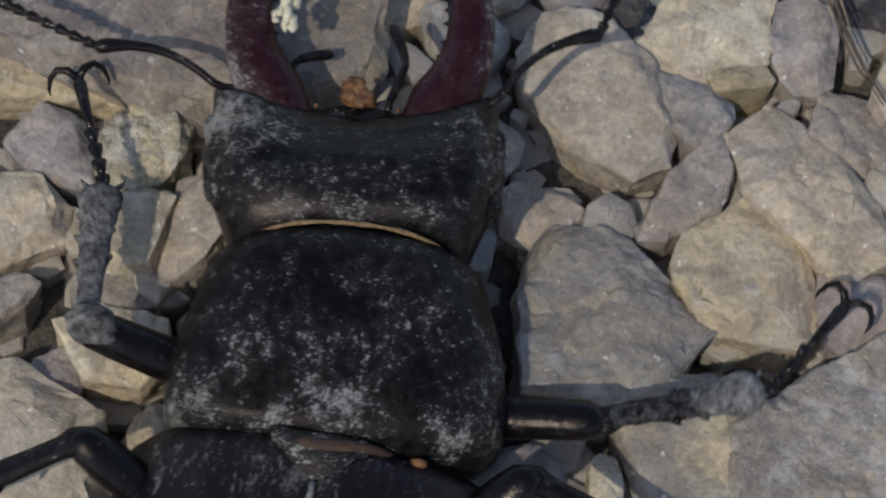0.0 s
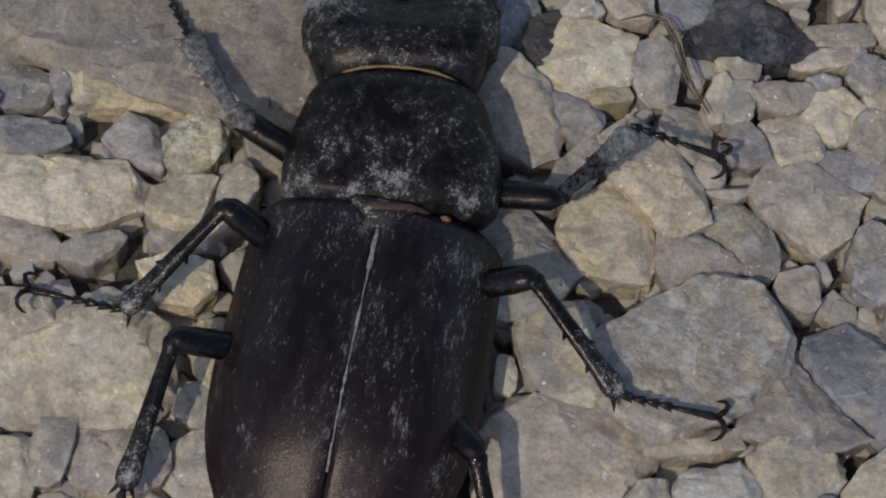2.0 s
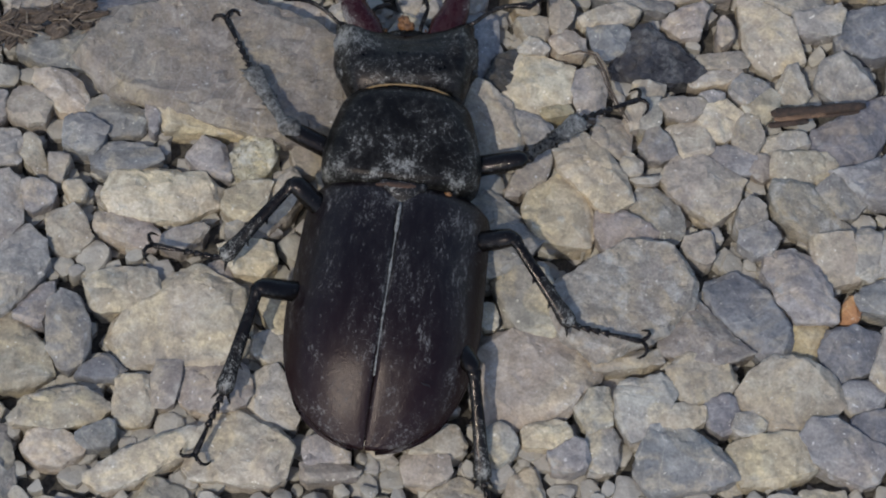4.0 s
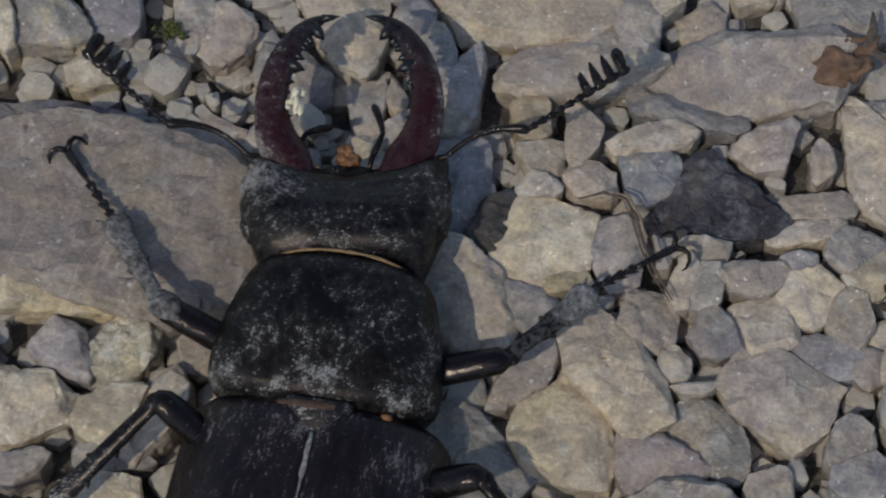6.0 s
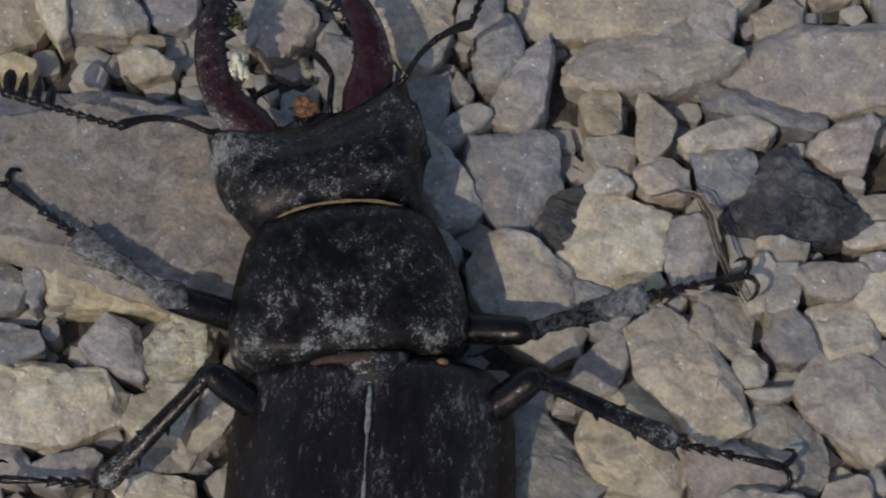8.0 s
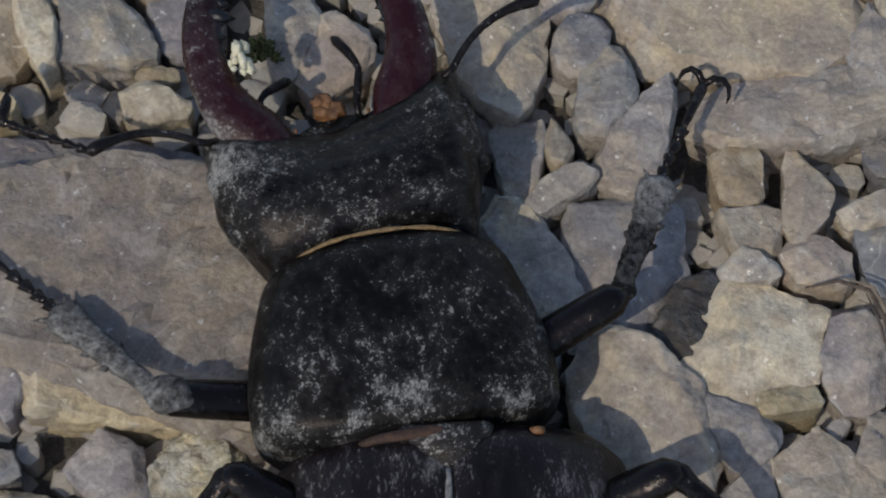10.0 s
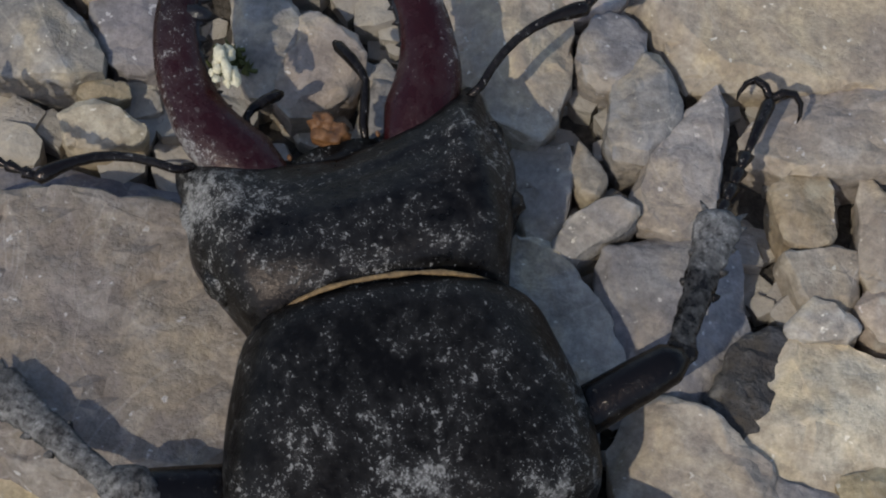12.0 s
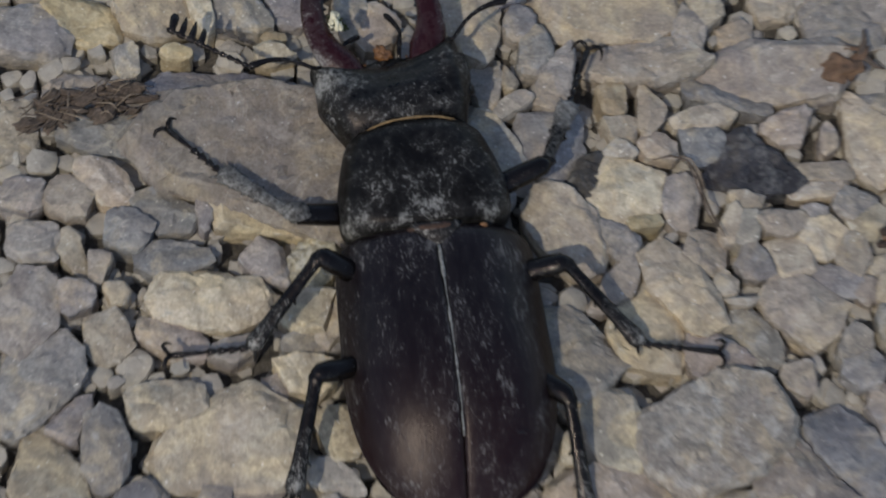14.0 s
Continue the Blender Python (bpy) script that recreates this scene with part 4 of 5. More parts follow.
def build_antenna(head, s):
    """The scape swings on the head, the flagellum on the scape's end: both hang on the head."""
    bm = bmesh.new()
    bow = [(-s * 0.085 * math.sin(math.pi * min(1.0, max(0.0, y / 0.70))) ** 0.9 if 0 < y < 0.7 else 0.0, y, 0.05 * math.sin(math.pi * max(0.0, y) / 0.9)) for y in (-0.08, 0.02, 0.12, 0.22, 0.32, 0.42, 0.52, 0.60, 0.66, 0.70, 0.735)]
    sweep(bm, bow, [0.022, 0.024, 0.024, 0.024, 0.026, 0.028, 0.030, 0.038, 0.044, 0.042, 0.014], 10)
    scape = part("scape", bm, SHELL_TARSUS, head, "thin glossy black antenna shaft")
    fb = bmesh.new()
    pts, rad, y = [], [], 0.0
    for k in range(6):
        for f, r in ((0.0, 0.016), (0.3, 0.026), (0.8, 0.036)):
            pts.append((0, y + 0.088 * f, 0))
            rad.append(r)
        y += 0.088
    combs = []
    for k in range(4):
        for f, r in ((0.0, 0.020), (0.25, 0.036), (0.75, 0.036)):
            pts.append((0, y + 0.115 * f, 0))
            rad.append(r)
        combs.append(y + 0.0575)
        y += 0.115
    pts.append((0, y, 0))
    rad.append(0.012)
    sweep(fb, pts, rad, 8)
    fb.normal_update()
    for n, cy in enumerate(combs):
        fs = [f for f in fb.faces if abs(f.calc_center_median().y - cy) < 0.012 and f.calc_center_median().x * -s > 0.012]
        grown = fs
        for dx, dy, sc in ((0.05, 0.006, 1.15), (0.085, 0.016, 0.72), (0.075 if n else 0.04, 0.020, 0.28)) if n < 3 else ((0.05, 0.010, 1.35), (0.085, 0.020, 1.1), (0.050, 0.012, 0.5)):
            made = bmesh.ops.extrude_face_region(fb, geom=grown)["geom"]
            bmesh.ops.delete(fb, geom=[f for f in grown if f.is_valid], context="FACES_ONLY")
            vs = [v for v in made if isinstance(v, bmesh.types.BMVert)]
            grown = [f for f in made if isinstance(f, bmesh.types.BMFace)]
            mid = sum((v.co for v in vs), Vector()) / len(vs)
            for v in vs:
                v.co = mid + (v.co - mid) * sc + Vector((-s * dx, dy, 0))
    flag = part("flagellum", fb, SHELL_TARSUS, head, "beaded antenna with a comb-like club")
    return scape, flag


def build_leg(parent, name, s, lengths, spines):
    fl, tl, al = lengths
    bm = bmesh.new()
    sweep(bm, [(0, -0.12, 0), (0, 0.0, 0), (0, 0.15, 0), (0, fl * 0.45, 0), (0, fl * 0.8, 0), (0, fl * 0.96, 0), (0, fl + 0.05, 0)], [0.07, 0.10, 0.125, 0.13, 0.122, 0.112, 0.05] if name == "front_leg" else [0.07, 0.11, 0.125, 0.125, 0.125, 0.110, 0.05], 14, 0.8)
    femur = part(name, bm, SHELL_LEG, parent)
    if name == "front_leg" and s < 0:
        db = bmesh.new()
        ellipsoid(db, (0.0, fl * 0.96, 0.035), (0.125, 0.15, 0.105), 18, 12, 0.35, 3)
        part("knee_dust", db, SHELL_TIBIA, femur, "cake of grey dust on the knee")
    sl = tl * (0.92 if name == "front_leg" else 1.0)
    tb = bmesh.new()
    wide = 0.118 if name == "front_leg" else 0.098
    shape = ((-0.04, 0.04), (0.03, 0.085), (0.12, 0.068), (sl * 0.4, 0.056 + wide * 0.18), (sl * 0.75, wide * 0.86), (sl * 0.95, wide * 1.05), (sl + 0.02, wide * 0.5))
    ys = [-0.04 + (sl + 0.06) * k / 44 for k in range(45)]
    sweep(tb, [(0, y, 0) for y in ys], [lerp(shape, y) for y in ys], 16, 0.62)
    if name == "front_leg":
        for v in tb.verts:
            k = 0.012 * noise.noise(v.co * 9 + Vector((s * 5, 0, 0))) + 0.010 * noise.noise(v.co * 26)
            v.co += Vector((v.co.x, 0, v.co.z)).normalized() * k
    for y, side, ln in spines:
        spike(tb, (side * s * wide * 0.75, sl * y, 0), (side * s, 0.7, 0), ln * 0.75, 0.026, 6)
    for sd in (-1, 1):
        spike(tb, (sd * wide * 0.6, sl, -0.01), (sd * 0.6, 1, -0.2), 0.12, 0.024, 6)
    tibia = part("tibia", tb, SHELL_SHIN if name != "front_leg" else SHELL_TIBIA if s < 0 else SHELL_TIBIA_BARE, femur, "grey dust-caked shin with small spines" if name == "front_leg" else "spiny black shin")
    ab = bmesh.new()
    seg = (al * 0.78 + tl - sl) / 5
    y = sl - tl
    for k in range(5):
        l = seg * (0.66 if k < 4 else 2.4)
        sweep(ab, [(0, y, 0), (0, y + l * 0.2, 0), (0, y + l * 0.8, 0), (0, y + l, 0)], [0.018, 0.026, 0.046 if k < 4 else 0.040, 0.02], 8, 0.85)
        if k < 4:
            for sd in (-1, 1):
                spike(ab, (sd * 0.03, y + l * 0.85, -0.01), (sd * 0.5, 1, -0.3), 0.032, 0.011, 5)
        y += l * 0.97
    for sd in (-1, 1):
        sweep(ab, [(0, y - 0.03, 0), (sd * 0.05, y + 0.02, 0.03), (sd * 0.11, y + 0.045, 0.02), (sd * 0.155, y + 0.03, -0.02), (sd * 0.175, y - 0.01, -0.07), (sd * 0.172, y - 0.04, -0.10)], [0.026, 0.026, 0.022, 0.018, 0.012, 0.004], 7)
    tarsus = part("tarsus", ab, SHELL_TARSUS, femur, "jointed black foot with two hooked claws")
    return femur, tibia, tarsus


HIPS = {"front": (0.42, 0.45, 0.42), "mid": (0.55, -0.45, 0.40), "hind": (0.55, -1.25, 0.38)}
LEG_LENGTHS = {"front": (1.03, 1.07, 1.0), "mid": (0.88, 1.19, 1.12), "hind": (1.0, 1.25, 1.0)}
LEGS = {}
BEETLE = {}


def build_beetle():
    root = new("stag_beetle")
    tagged(root, "dusty black male stag beetle with wine-red mandibles walking on gravel", "beetle")
    BEETLE["root"] = root
    bm = bmesh.new()
    ellipsoid(bm, (0, -1.45, 0.42), (0.90, 1.50, 0.28), 28, 16)
    ellipsoid(bm, (0, -0.35, 0.50), (0.80, 0.55, 0.30), 22, 12)
    part("abdomen", bm, SHELL_LEG, root, "glossy black underside of the body")
    for s in (-1, 1):
        elytron(root, s)
    sb = bmesh.new()
    pts = [(0.002 * math.sin(k * 1.7), -0.26 - k * 0.060, lerp(ELY_Z, (0.32 + k * 0.060) / 3.12) + 0.001) for k in range(36)]
    sweep(sb, pts, [0.005 + 0.022 * abs(noise.noise(Vector((k * 0.9, 2, 0)))) + (0.010 if k < 7 else 0) for k in range(36)], 6, 0.25)
    part("seam", sb, SEAM_DUST, root, "pale dust line along the wing-case seam")
    nb = bmesh.new()
    sweep(nb, [(0.52, -2.37, 0.905), (0.56, -2.395, 0.91), (0.60, -2.39, 0.90), (0.63, -2.41, 0.89)], [0.004, 0.009, 0.008, 0.003], 7, 0.5)
    part("nick", nb, BLACK_GLOSS, root, "small dark nick in the wing case")
    cb = bmesh.new()
    rings(cb, [[(x * k, y, z) for x, y in ((-0.27, 0.03), (0.27, 0.03), (0.25, -0.06), (0.13, -0.15), (0.04, -0.25), (-0.04, -0.25), (-0.13, -0.15), (-0.25, -0.06))] for k, z in ((1.0, 0.80), (1.0, 0.955), (0.85, 0.978))])
    bmesh.ops.bevel(cb, geom=cb.edges[:], offset=0.015, segments=2, affect="EDGES")
    part("scutellum", cb, SHELL_SHIELD, root, "small dusty shield between the wing cases")
    jb = bmesh.new()
    ellipsoid(jb, (0.52, -0.005, 0.86), (0.045, 0.03, 0.035), 14, 9, 0.4, 3)
    part("joint_skin", jb, AMBER, root, "small patch of yellowish joint skin")
    BEETLE["pronotum"] = build_pronotum(root)
    head = build_head(root)
    BEETLE["head"] = head
    for s in (-1, 1):
        build_mandible(head, s)
        build_palp(head, s)
        BEETLE["antenna", s] = build_antenna(head, s)
    rnd = random.Random(5)
    for k in range(14):
        fb = bmesh.new()
        c = Vector((-0.475 + rnd.uniform(-0.03, 0.09), 1.55 + rnd.uniform(-0.11, 0.07), 0.82 + rnd.uniform(-0.03, 0.05)))
        r = rnd.uniform(0.018, 0.036)
        ellipsoid(fb, c, (r, r * rnd.uniform(0.8, 1.9), r), 8, 6, 0.6, k)
        part("fluff", fb, CRUMB, head, "cream-coloured plant fluff stuck on the mandible")
    front = ((0.45, 1, 0.05), (0.62, 1, 0.06), (0.78, 1, 0.07), (0.93, 1, 0.10), (0.5, -1, 0.03), (0.7, -1, 0.03))
    mid = ((0.45, 1, 0.07), (0.72, 1, 0.09), (0.6, -1, 0.05))
    for kind, spines in (("front", front), ("mid", mid), ("hind", mid[:2])):
        for s in (-1, 1):
            LEGS[kind, s] = build_leg(root, kind + "_leg", s, LEG_LENGTHS[kind], spines)


# ---- litter on the gravel ----
def build_litter():
    rnd = random.Random(3)
    # crumbling piece of bark
    root = new("bark_piece")
    root.matrix_basis = pose(-0.0464, 0.0196, 0.0015, 0, 0, 22)
    tagged(root, "crumbling dark brown bark piece lying on the gravel", "bark")
    for k in range(44):
        bm = bmesh.new()
        x = rnd.uniform(-0.66, 0.66)
        y = rnd.uniform(-0.22, 0.22) * (1 - 0.5 * abs(x))
        ellipsoid(bm, (0, 0, 0), (rnd.uniform(0.07, 0.19), rnd.uniform(0.03, 0.08), rnd.uniform(0.03, 0.06)), 14, 9, 0.6, k * 3.1)
        part("flake", bm, BARK, root, at=pose(x * CM, y * CM, rnd.uniform(0.02, 0.10) * CM, rnd.uniform(-20, 20), rnd.uniform(-20, 20), rnd.uniform(-50, 50)))
    for k in range(48):
        bm = bmesh.new()
        l = rnd.uniform(0.12, 0.40)
        sweep(bm, [(-l / 2, 0, 0), (0, rnd.uniform(-0.05, 0.05), 0.03), (l / 2, 0, 0)], [0.006, 0.011, 0.005], 6)
        part("fibre", bm, STRAW if k % 3 == 0 else BARK, root, at=pose(rnd.uniform(-0.7, 0.7) * CM, rnd.uniform(-0.25, 0.25) * CM, rnd.uniform(0.08, 0.15) * CM, 0, rnd.uniform(-15, 15), rnd.gauss(10, 35)))
    # twig, split lengthwise
    twig = new("twig")
    twig.matrix_basis = pose(0.0467, 0.0238, 0.0028, 0, 0, 17)
    tagged(twig, "short dark brown split twig lying on stones", "twig")
    for name, wood, x0, x1, y0, y1, z, r in (("bark_strip", TWIG, -0.56, 0.60, 0.035, 0.015, 0.05, 0.062), ("bare_wood", NUT, -0.54, 0.10, -0.040, -0.030, 0.04, 0.040), ("splinter", TWIG, -0.62, -0.12, -0.105, -0.095, 0.02, 0.042), ("splinter", TWIG, 0.05, 0.52, -0.05, -0.035, 0.02, 0.034)):
        bm = bmesh.new()
        n = 16
        pts = [(x0 + (x1 - x0) * k / n, y0 + (y1 - y0) * k / n + 0.008 * noise.noise(Vector((k * 0.7, y0 * 30, 0))), z + 0.01 * noise.noise(Vector((k * 0.6, 4, y0 * 9)))) for k in range(n + 1)]
        sweep(bm, pts, [r * (0.55 if k in (0, n) else 1 + 0.35 * noise.noise(Vector((k * 0.9, y0 * 20, 2)))) for k in range(n + 1)], 9, 0.6)
        part(name, bm, wood, twig, "orange-brown bare wood" if name == "bare_wood" else "")
    # dry stem beside the pale stone, split into loose strands
    stem = new("dry_stem")
    stem.matrix_basis = pose(0.0208, 0.0225, 0.0024, 0, 0, 12)
    tagged(stem, "curved dry brown plant stem split into strands", "plant stem")
    way = ((-0.42, 0.50, 0.0), (-0.22, 0.52, 0.06), (-0.04, 0.44, 0.09), (0.04, 0.26, 0.09), (0.09, 0.02, 0.08), (0.17, -0.2, 0.06), (0.30, -0.46, 0.03))
    for k, (off, first, last, thin) in enumerate(((0.0, 0, 7, 1.1), (0.026, 1, 5, 0.8), (-0.030, 2, 7, 0.7))):
        bm = bmesh.new()
        pts = [(x + off * (0.6 + 0.7 * rnd.random()), y + off * 0.5, z + 0.02 * (k % 2)) for x, y, z in way[first:last]]
        sweep(bm, pts, [(0.006 if i in (0, len(pts) - 1) else 0.014) * thin for i in range(len(pts))], 7, 0.6)
        part("strand", bm, STRAW if k == 1 else BARK, stem)
    # seed husk
    husk = new("seed_husk")
    husk.matrix_basis = pose(0.0352, 0.0430, 0.0020, 0, 0, 20)
    tagged(husk, "orange-brown dry seed husk with a torn dark stalk", "seed husk")
    bm = bmesh.new()
    ellipsoid(bm, (0, 0, 0), (0.22, 0.17, 0.15), 26, 18, 0.6, 9)
    for v in bm.verts:
        v.co += v.co.normalized() * 0.03 * noise.noise(v.co * 11)
    part("shell", bm, NUT, husk, "wrinkled orange-brown shell")
    for k, (x, y, z, l, w, g) in enumerate(((0.22, 0.10, 0.04, 0.20, 0.07, 35), (0.30, 0.22, 0.05, 0.26, 0.05, 70), (0.16, 0.20, 0.08, 0.16, 0.04, 10), (0.36, 0.02, 0.02, 0.18, 0.045, -25))):
        bm = bmesh.new()
        sweep(bm, [(-l, 0, 0), (-l * 0.4, 0.02, 0.03), (l * 0.3, -0.015, 0.02), (l, 0.01, 0)], [w * 0.4, w, w * 0.8, w * 0.2], 8, 0.5)
        part("scale", bm, BARK if k % 2 else NUT, husk, "torn brown scale", at=pose(x * CM, y * CM, z * CM, 0, 8 * k - 10, g))


def build_moss(x, y, z, seed, spread):
    """A tuft of short leafy moss stems."""
    rnd = random.Random(seed)
    bm = bmesh.new()
    for k in range(70):
        px, py = rnd.gauss(0, spread), rnd.gauss(0, spread * 0.6)
        spike(bm, (px, py, 0), (rnd.uniform(-0.7, 0.7), rnd.uniform(-0.7, 0.7), 1), rnd.uniform(0.05, 0.11), rnd.uniform(0.010, 0.018), 5)
    tagged(part("moss_tuft", bm, MOSS, at=pose(x, y, z)), "small yellow-green moss tuft between the stones", "moss", "moss tufts")


build_beetle()
build_litter()
build_moss(-0.0104, 0.0179, 0.0020, 1, 0.07)
build_moss(-0.0217, 0.0365, 0.0014, 2, 0.06)
build_ground()


# ---- how the beetle moves ----
BODY = (
    (0, -0.00368, -0.01278, 1.0),
    (0.5, -0.00081, -0.00924, 1.0),
    (1, -0.00034, -0.00722, 1.0),
    (1.5, -0.00120, -0.00301, 1.0),
    (2, -0.00065, 0.00061, 1.0),
    (4.3, -0.00030, 0.00212, 1.0),
    (5, -0.00035, 0.00194, 1.0),
    (6.5, -0.00037, 0.00198, 1.0),
    (7, -0.00069, 0.00240, 3.0),
    (7.5, -0.00172, 0.00380, 7.0),
    (8, -0.00194, 0.00570, 10.0),
    (8.5, -0.00228, 0.00864, 12.0),
    (9, -0.00267, 0.00964, 14.0),
    (9.2, -0.00268, 0.00968, 14.2),
    (11.3, -0.00416, 0.01044, 16.0),
    (12, -0.00429, 0.01044, 16.3),
    (12.5, -0.00440, 0.01019, 16.4),
    (13, -0.00456, 0.00974, 16.6),
    (13.5, -0.00531, 0.00922, 16.8),
    (14, -0.00641, 0.00979, 17.0),
)
PRONOTUM = ((0, 5.0), (0.5, 4.6), (1, 7.0), (1.5, 7.0), (2, 7.0), (4.3, 3.0), (5, 2.0), (6.5, 1.5), (7, 5.0), (7.5, 8.0), (8, 7.0), (8.5, 10.0), (9, 9.0), (9.2, 8.8), (11.3, 4.0), (12, 3.7), (12.5, 3.6), (13, 3.4), (13.5, 3.2), (14, 3.0))
NECK_SHIFT = ((0, 0.05), (0.5, 0.05), (1, 0.05), (1.5, 0.05), (2, 0.05), (4.3, -0.04), (5, -0.04), (6.5, -0.05), (7, -0.09), (7.5, -0.13), (8, -0.17), (8.5, -0.20), (9, -0.21), (9.2, -0.22), (11.3, -0.15), (12, -0.13), (12.5, -0.12), (13, -0.11), (13.5, -0.06), (14, -0.02))
NECK_REACH = ((0, 0.00), (7.5, 0.00), (8.5, 0.09), (9.2, 0.09), (11.3, 0.00), (14, 0.00))
HEAD = ((0, 8.0), (0.5, 7.0), (1, 6.0), (1.5, 7.0), (2, 8.0), (4.3, 9.0), (5, 9.0), (6.5, 9.0), (7, 14.0), (7.5, 17.0), (8, 18.0), (8.5, 19.3), (9, 18.0), (9.2, 17.6), (11.3, 13.0), (12, 12.2), (12.5, 11.7), (13, 11.1), (13.5, 10.6), (14, 10.0))
ANTENNA_LEFT = (
    (0, 78.8, 8.9, 67.6, 4.7),
    (0.5, 71, 9.1, 56.3, 5.5),
    (1, 74.3, 7.8, 51.3, 4.4),
    (1.5, 71, 7.2, 60, 4.3),
    (4.5, 67.2, 6.9, 48.4, 4.5),
    (5.5, 71.1, 8.1, 48.1, 3.5),
    (6.5, 71.7, 8.5, 50.4, 3.5),
    (7.5, 71.5, 8.5, 54.1, 3.5),
    (8.6, 79.5, 8.1, 59.0, 3.8),
    (9, 80.5, 8.2, 56.5, 3.8),
    (11.5, 81.5, 8.2, 51.5, 4.1),
    (14, 80, 8, 49.5, 3.7),
)
ANTENNA_RIGHT = (
    (0, -55.4, 9.2, -21.3, 5.9),
    (0.5, -67.1, 8.2, -43.2, 4),
    (1, -54.4, 8.4, -34.5, 4),
    (1.5, -54.5, 10.8, -39, 4.8),
    (4.5, -77.5, 7.9, -51.1, 4.3),
    (5.5, -72.7, 8.7, -57.1, 3.8),
    (6.5, -74.9, 8.6, -52.4, 3.7),
    (7.5, -65.3, 8.1, -36.1, 4.3),
    (8.6, -69.1, 10.1, -37.7, 4.7),
    (9, -67.4, 8.5, -40.1, 4.7),
    (11.5, -70.2, 7.6, -42.5, 4.6),
    (14, -69.6, 8.9, -54.3, 5.5),
)
FRONT_LEFT = (
    (0, 84.9, 18.5, 8.3, -12.6, 24.4, -6.3),
    (0.5, 93.9, 18.4, 30.1, -13.9, 27.5, -6.7),
    (1, 96.4, 18.9, 37, -13.7, 30.1, -6.4),
    (1.5, 62.9, 16.6, 35.1, -10.5, 31.9, -8.8),
    (2, 73.7, 15.4, 36.7, -11.2, 34.2, -8.3),
    (4.5, 76.3, 14.5, 33.9, -10.9, 30.7, -6),
    (5, 73.7, 15.4, 36.2, -10.2, 35.4, -6.4),
    (5.5, 76.4, 16.2, 37.5, -9.6, 41.5, -5.7),
    (6.5, 73.5, 15.4, 39.3, -10.7, 44.1, -5.3),
    (7, 84.7, 15.7, 48, -11.8, 53.1, -7.2),
    (7.5, 82.5, 17.7, 51.3, -7.9, 55.5, -7.3),
    (8, 80, 15.6, 53, -9.9, 51.2, -7.2),
    (8.5, 91.3, 17.1, 47.5, -10.7, 51.5, -5.8),
    (9, 91.6, 16.5, 47, -11, 45, -5.5),
    (11.5, 93, 16.3, 41.8, -12.7, 48.4, -7.7),
    (14, 94.2, 16.4, 45.5, -11.8, 40.1, -6.7),
)
FRONT_RIGHT = (
    (0, -89.7, 16.1, -63.5, -9.8, -30.6, -6.2),
    (0.5, -77.5, 16.7, -39.4, -9.9, -40.6, -5.8),
    (1, -76.1, 17.5, -45.3, -10.5, -34.5, -6),
    (1.5, -94.1, 16.2, -55.4, -11.7, -38.5, -6.4),
    (2, -93.6, 17.6, -33, -8.3, -96.3, -7.9),
    (4.5, -75.4, 14.1, -40.2, -14, -48.4, -8.4),
    (5, -77.8, 14.7, -36.7, -11.7, -47.9, -8.2),
    (5.5, -76.6, 15.3, -35.6, -11.7, -49.4, -7.5),
    (6.5, -75.4, 14.5, -38, -12.2, -48.4, -7.6),
    (7.5, -88.6, 14.3, -59.9, -11.1, -59.3, -8.1),
    (8, -100.8, 18.4, -65.4, -11.2, -73.8, -6.1),
    (8.3, -67.3, 18.3, -27.7, -8.5, -26.4, -5.5),
    (8.6, -62.6, 15.8, -14.3, -13.3, -19.1, -7.2),
    (9, -63.3, 15.4, -17.9, -14.5, -20.9, -7),
    (11.5, -67.4, 15.5, -21.7, -15.6, -27.8, -7),
    (14, -72.6, 15, -25.5, -15.5, -24.9, -6.8),
)
MID_LEFT = (
    (0, 71.3, 35.7, 112.2, -30.9, 95.5, -13),
    (0.5, 57.8, 30.7, 113.7, -23.5, 107.5, -9.3),
    (1, 54.3, 34.4, 101.8, -18.7, 88.7, -8.8),
    (1.5, 61.6, 32.6, 137.4, -25.3, 85.2, -5),
    (2, 74.4, 32.2, 142.8, -22.3, 85.8, -5.1),
    (4.5, 63, 29.9, 142.8, -19.7, 85.2, -5.2),
    (5, 65.6, 31.7, 143.4, -21.9, 88.4, -5.2),
    (5.5, 63.4, 30.9, 139.8, -22.1, 89.9, -5.3),
    (6.5, 67.9, 31.2, 139.5, -22.6, 93, -5.3),
    (7.5, 61.1, 34, 136.1, -21.2, 87, -5.6),
    (8.6, 69.8, 32.7, 127.3, -26.5, 87.1, -6.1),
    (9, 69.9, 31.6, 133.1, -25.7, 88.6, -6),
    (14, 73.6, 35.4, 135.1, -21.6, 89, -4.8),
)
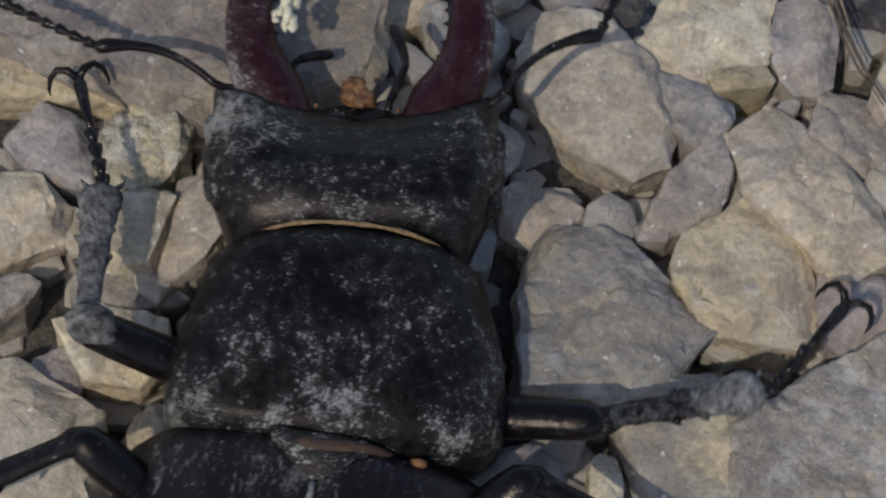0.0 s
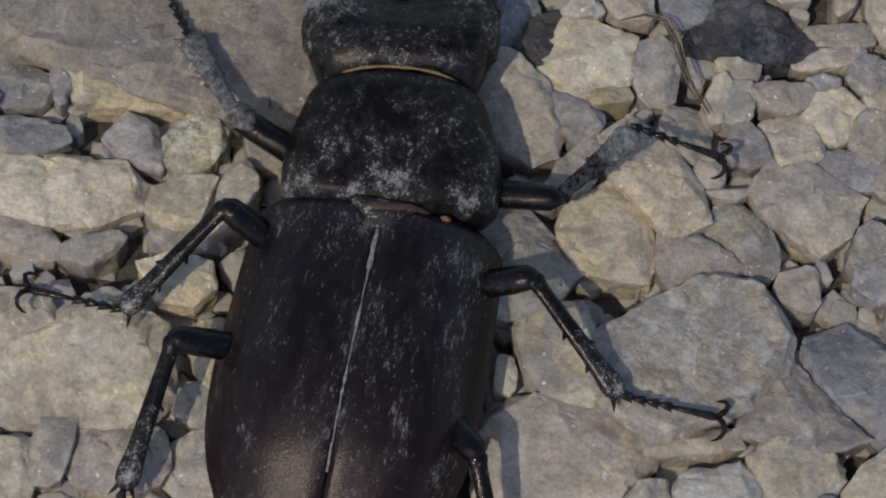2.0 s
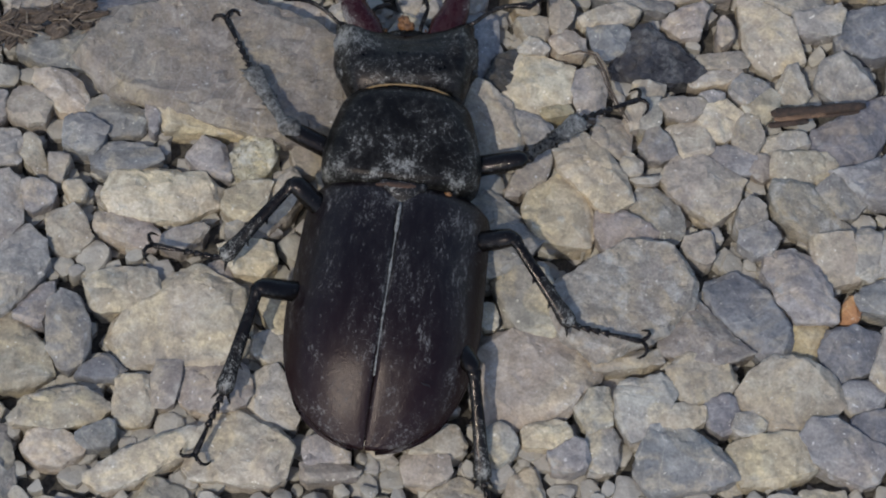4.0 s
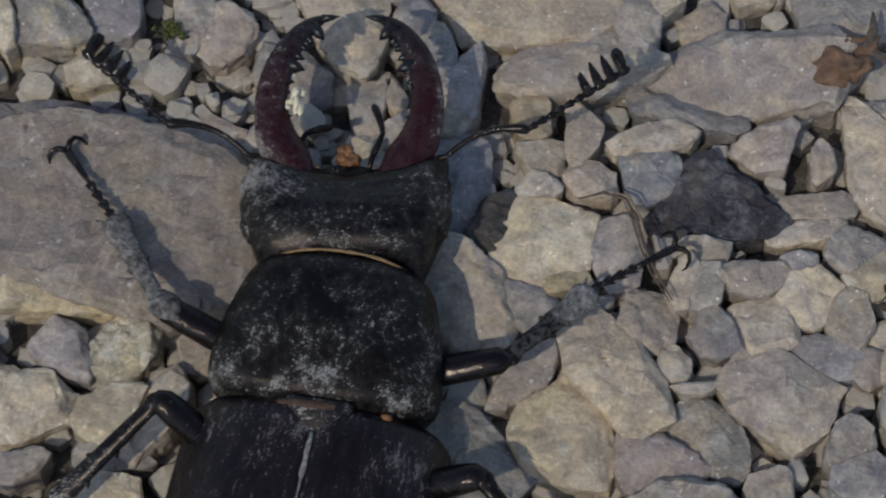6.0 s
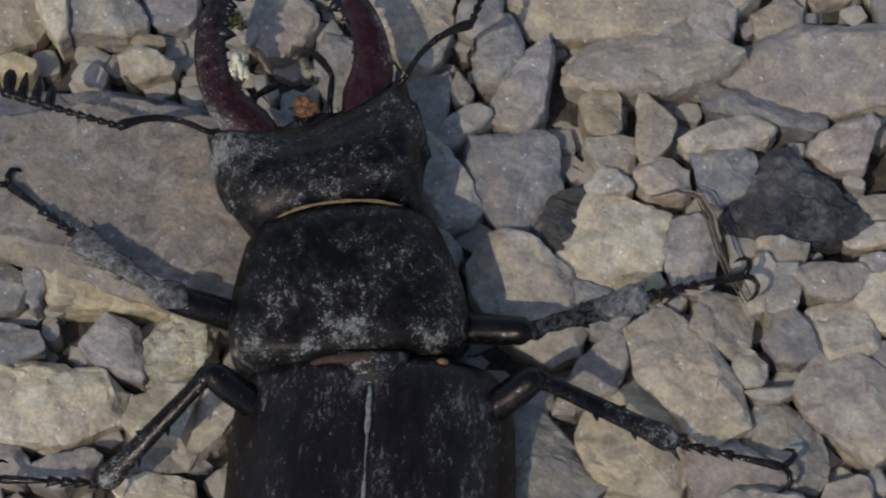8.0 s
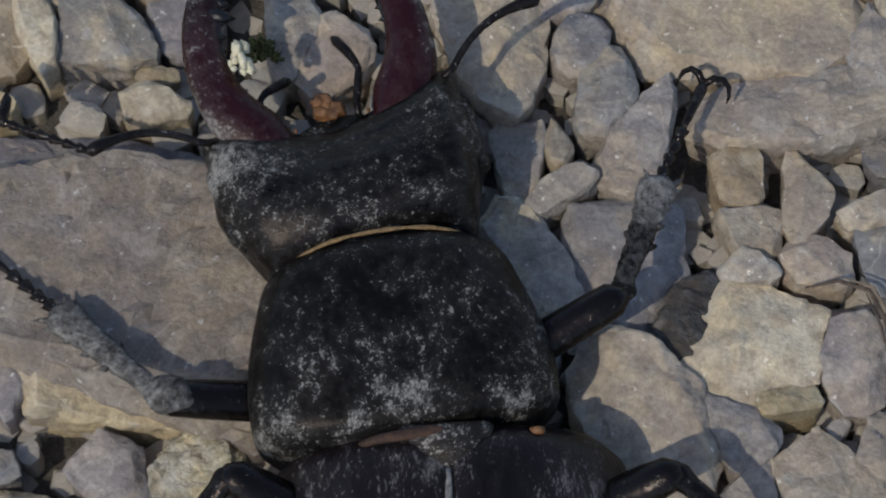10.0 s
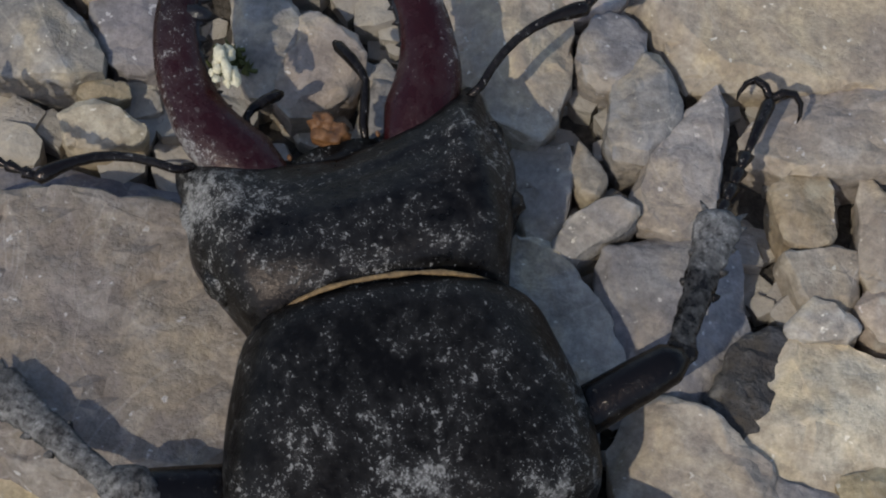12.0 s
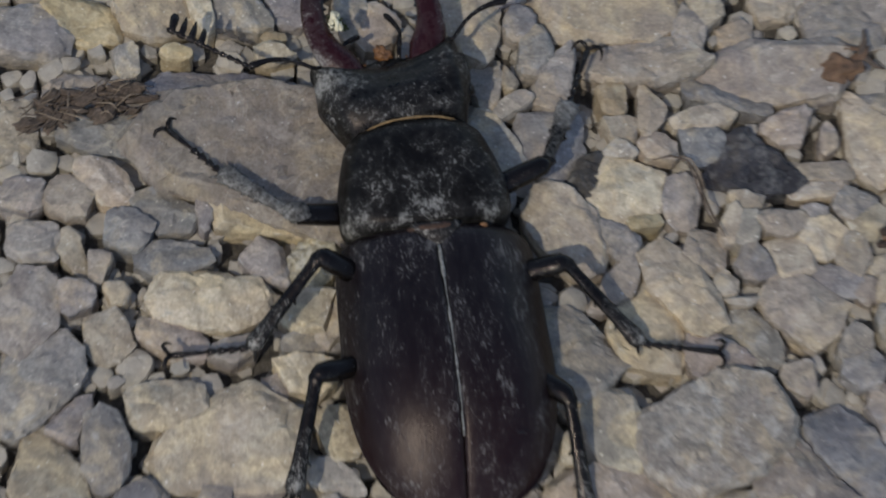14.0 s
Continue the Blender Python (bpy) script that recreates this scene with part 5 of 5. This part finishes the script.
MID_RIGHT = (
    (0.5, -50.3, 35.7, -99.3, -22.2, -87.7, -6),
    (1, -57, 33.4, -101.4, -30.1, -117.7, -10.2),
    (1.5, -71.9, 32, -115.3, -20, -88.8, -5),
    (2, -83.8, 30.2, -129.6, -19.6, -90.5, -5),
    (4.5, -86.8, 29.1, -135.7, -18.7, -92.6, -4.8),
    (5, -84.5, 29.9, -129.7, -17.6, -89.9, -5.3),
    (5.5, -82, 29.3, -132.5, -19.3, -88, -5.1),
    (6.5, -80.9, 28.2, -131.3, -20.2, -88.1, -5.6),
    (7.5, -72.8, 31.5, -118.3, -24.5, -110.2, -5.2),
    (8, -63, 31.5, -106.6, -22.3, -100.1, -6),
    (8.6, -76.1, 29.7, -117.4, -27.5, -101.9, -6.3),
    (9, -76.9, 31.1, -126.4, -26.2, -99.3, -5.8),
    (14, -92.2, 27.6, -136.9, -22, -99.9, -4.2),
)
HIND_LEFT = (
    (1.5, 112.5, 27.4, 144.3, -21.7, 168.9, -12.7),
    (2, 103.5, 26.4, 172.3, -19.2, 171.8, -13.4),
    (4.5, 103.9, 25.4, 169.7, -16.7, 163.8, -13.5),
    (5, 103.6, 27.4, 177.2, -19.3, 170.6, -12.3),
    (14, 108.6, 26.6, 163.2, -18.3, 156.9, -10.5),
)
HIND_RIGHT = (
    (1.5, -137.9, 26.5, -152.3, -28.2, -145.8, -10.8),
    (2, -141.0, 25, -156.5, -23.8, -146.1, -12.1),
    (4.5, -146.0, 18.8, -168.6, -27.7, -152.4, -10.5),
    (5, -139.0, 23.1, -167.5, -27.2, -145.1, -12),
    (14, -139.5, 19.3, -174, -27.6, -169.1, -10.5),
)



def yaw_pitch(yaw, pitch):
    return Euler((radians(pitch), 0, radians(yaw))).to_matrix().to_4x4()


def at_time(rows, t):
    if t <= rows[0][0]:
        return rows[0][1:]
    for a, b in zip(rows, rows[1:]):
        if t <= b[0]:
            k = (t - a[0]) / (b[0] - a[0])
            return tuple(p + (q - p) * k for p, q in zip(a[1:], b[1:]))
    return rows[-1][1:]


def leg_rows(rows, kind, s):
    """Poses of the three leg pieces: the thigh on the body, shin and foot on the thigh."""
    fl, tl, al = LEG_LENGTHS[kind]
    thigh, shin, foot = [], [], []
    rows = list(rows)
    if rows[0][0] > 0:
        rows.insert(0, (0.0, *rows[0][1:]))
    if rows[-1][0] < 14:
        rows.append((14.0, *rows[-1][1:]))
    for t, a, b, c, d, e, f in rows:
        x, y, z = HIPS[kind]
        hip = Vector((x * s, y, z))
        if kind == "front":
            hip = Euler((0, 0, radians(at_time(PRONOTUM, t)[0]))).to_matrix() @ hip + Vector((at_time(NECK_SHIFT, t)[0], 0, 0))
        one = Matrix.Translation(hip * CM) @ yaw_pitch(a, b)
        knee = one @ Vector((0, fl * CM, 0))
        two = Matrix.Translation(knee) @ yaw_pitch(c, d)
        ankle = two @ Vector((0, tl * CM, 0))
        three = Matrix.Translation(ankle) @ yaw_pitch(e, f)
        thigh.append((t, one))
        shin.append((t, one.inverted() @ two))
        foot.append((t, one.inverted() @ three))
    return thigh, shin, foot


def motions():
    walk(BEETLE["root"], [(t, pose(x, y, 0, 0, 0, a)) for t, x, y, a in BODY])
    walk(BEETLE["pronotum"], [(t, pose(at_time(NECK_SHIFT, t)[0] * CM, 0, 0, 0, 0, a)) for t, a in PRONOTUM])
    neck = []
    for t, a in HEAD:
        p = radians(at_time(PRONOTUM, t)[0])
        long = 1.20 + at_time(NECK_REACH, t)[0]
        neck.append((t, pose((at_time(NECK_SHIFT, t)[0] - math.sin(p) * long) * CM, math.cos(p) * long * CM, 0, 0, 0, a)))
    walk(BEETLE["head"], neck)
    for s, rows in ((-1, ANTENNA_LEFT), (1, ANTENNA_RIGHT)):
        scape, flag = BEETLE["antenna", s]
        hold = []
        swing = []
        for t, a, b, c, d in rows:
            base = Matrix.Translation(Vector((0.80 * s, 1.05, 0.74)) * CM) @ yaw_pitch(a, b)
            hold.append((t, base))
            swing.append((t, Matrix.Translation(base @ Vector((0, 0.71 * CM, 0.03 * CM))) @ yaw_pitch(c, d)))
        walk(scape, hold)
        walk(flag, swing)
    for (kind, s), rows in ((("front", -1), FRONT_LEFT), (("front", 1), FRONT_RIGHT), (("mid", -1), MID_LEFT), (("mid", 1), MID_RIGHT), (("hind", -1), HIND_LEFT), (("hind", 1), HIND_RIGHT)):
        for piece, keys in zip(LEGS[kind, s], leg_rows(rows, kind, s)):
            walk(piece, keys)


motions()
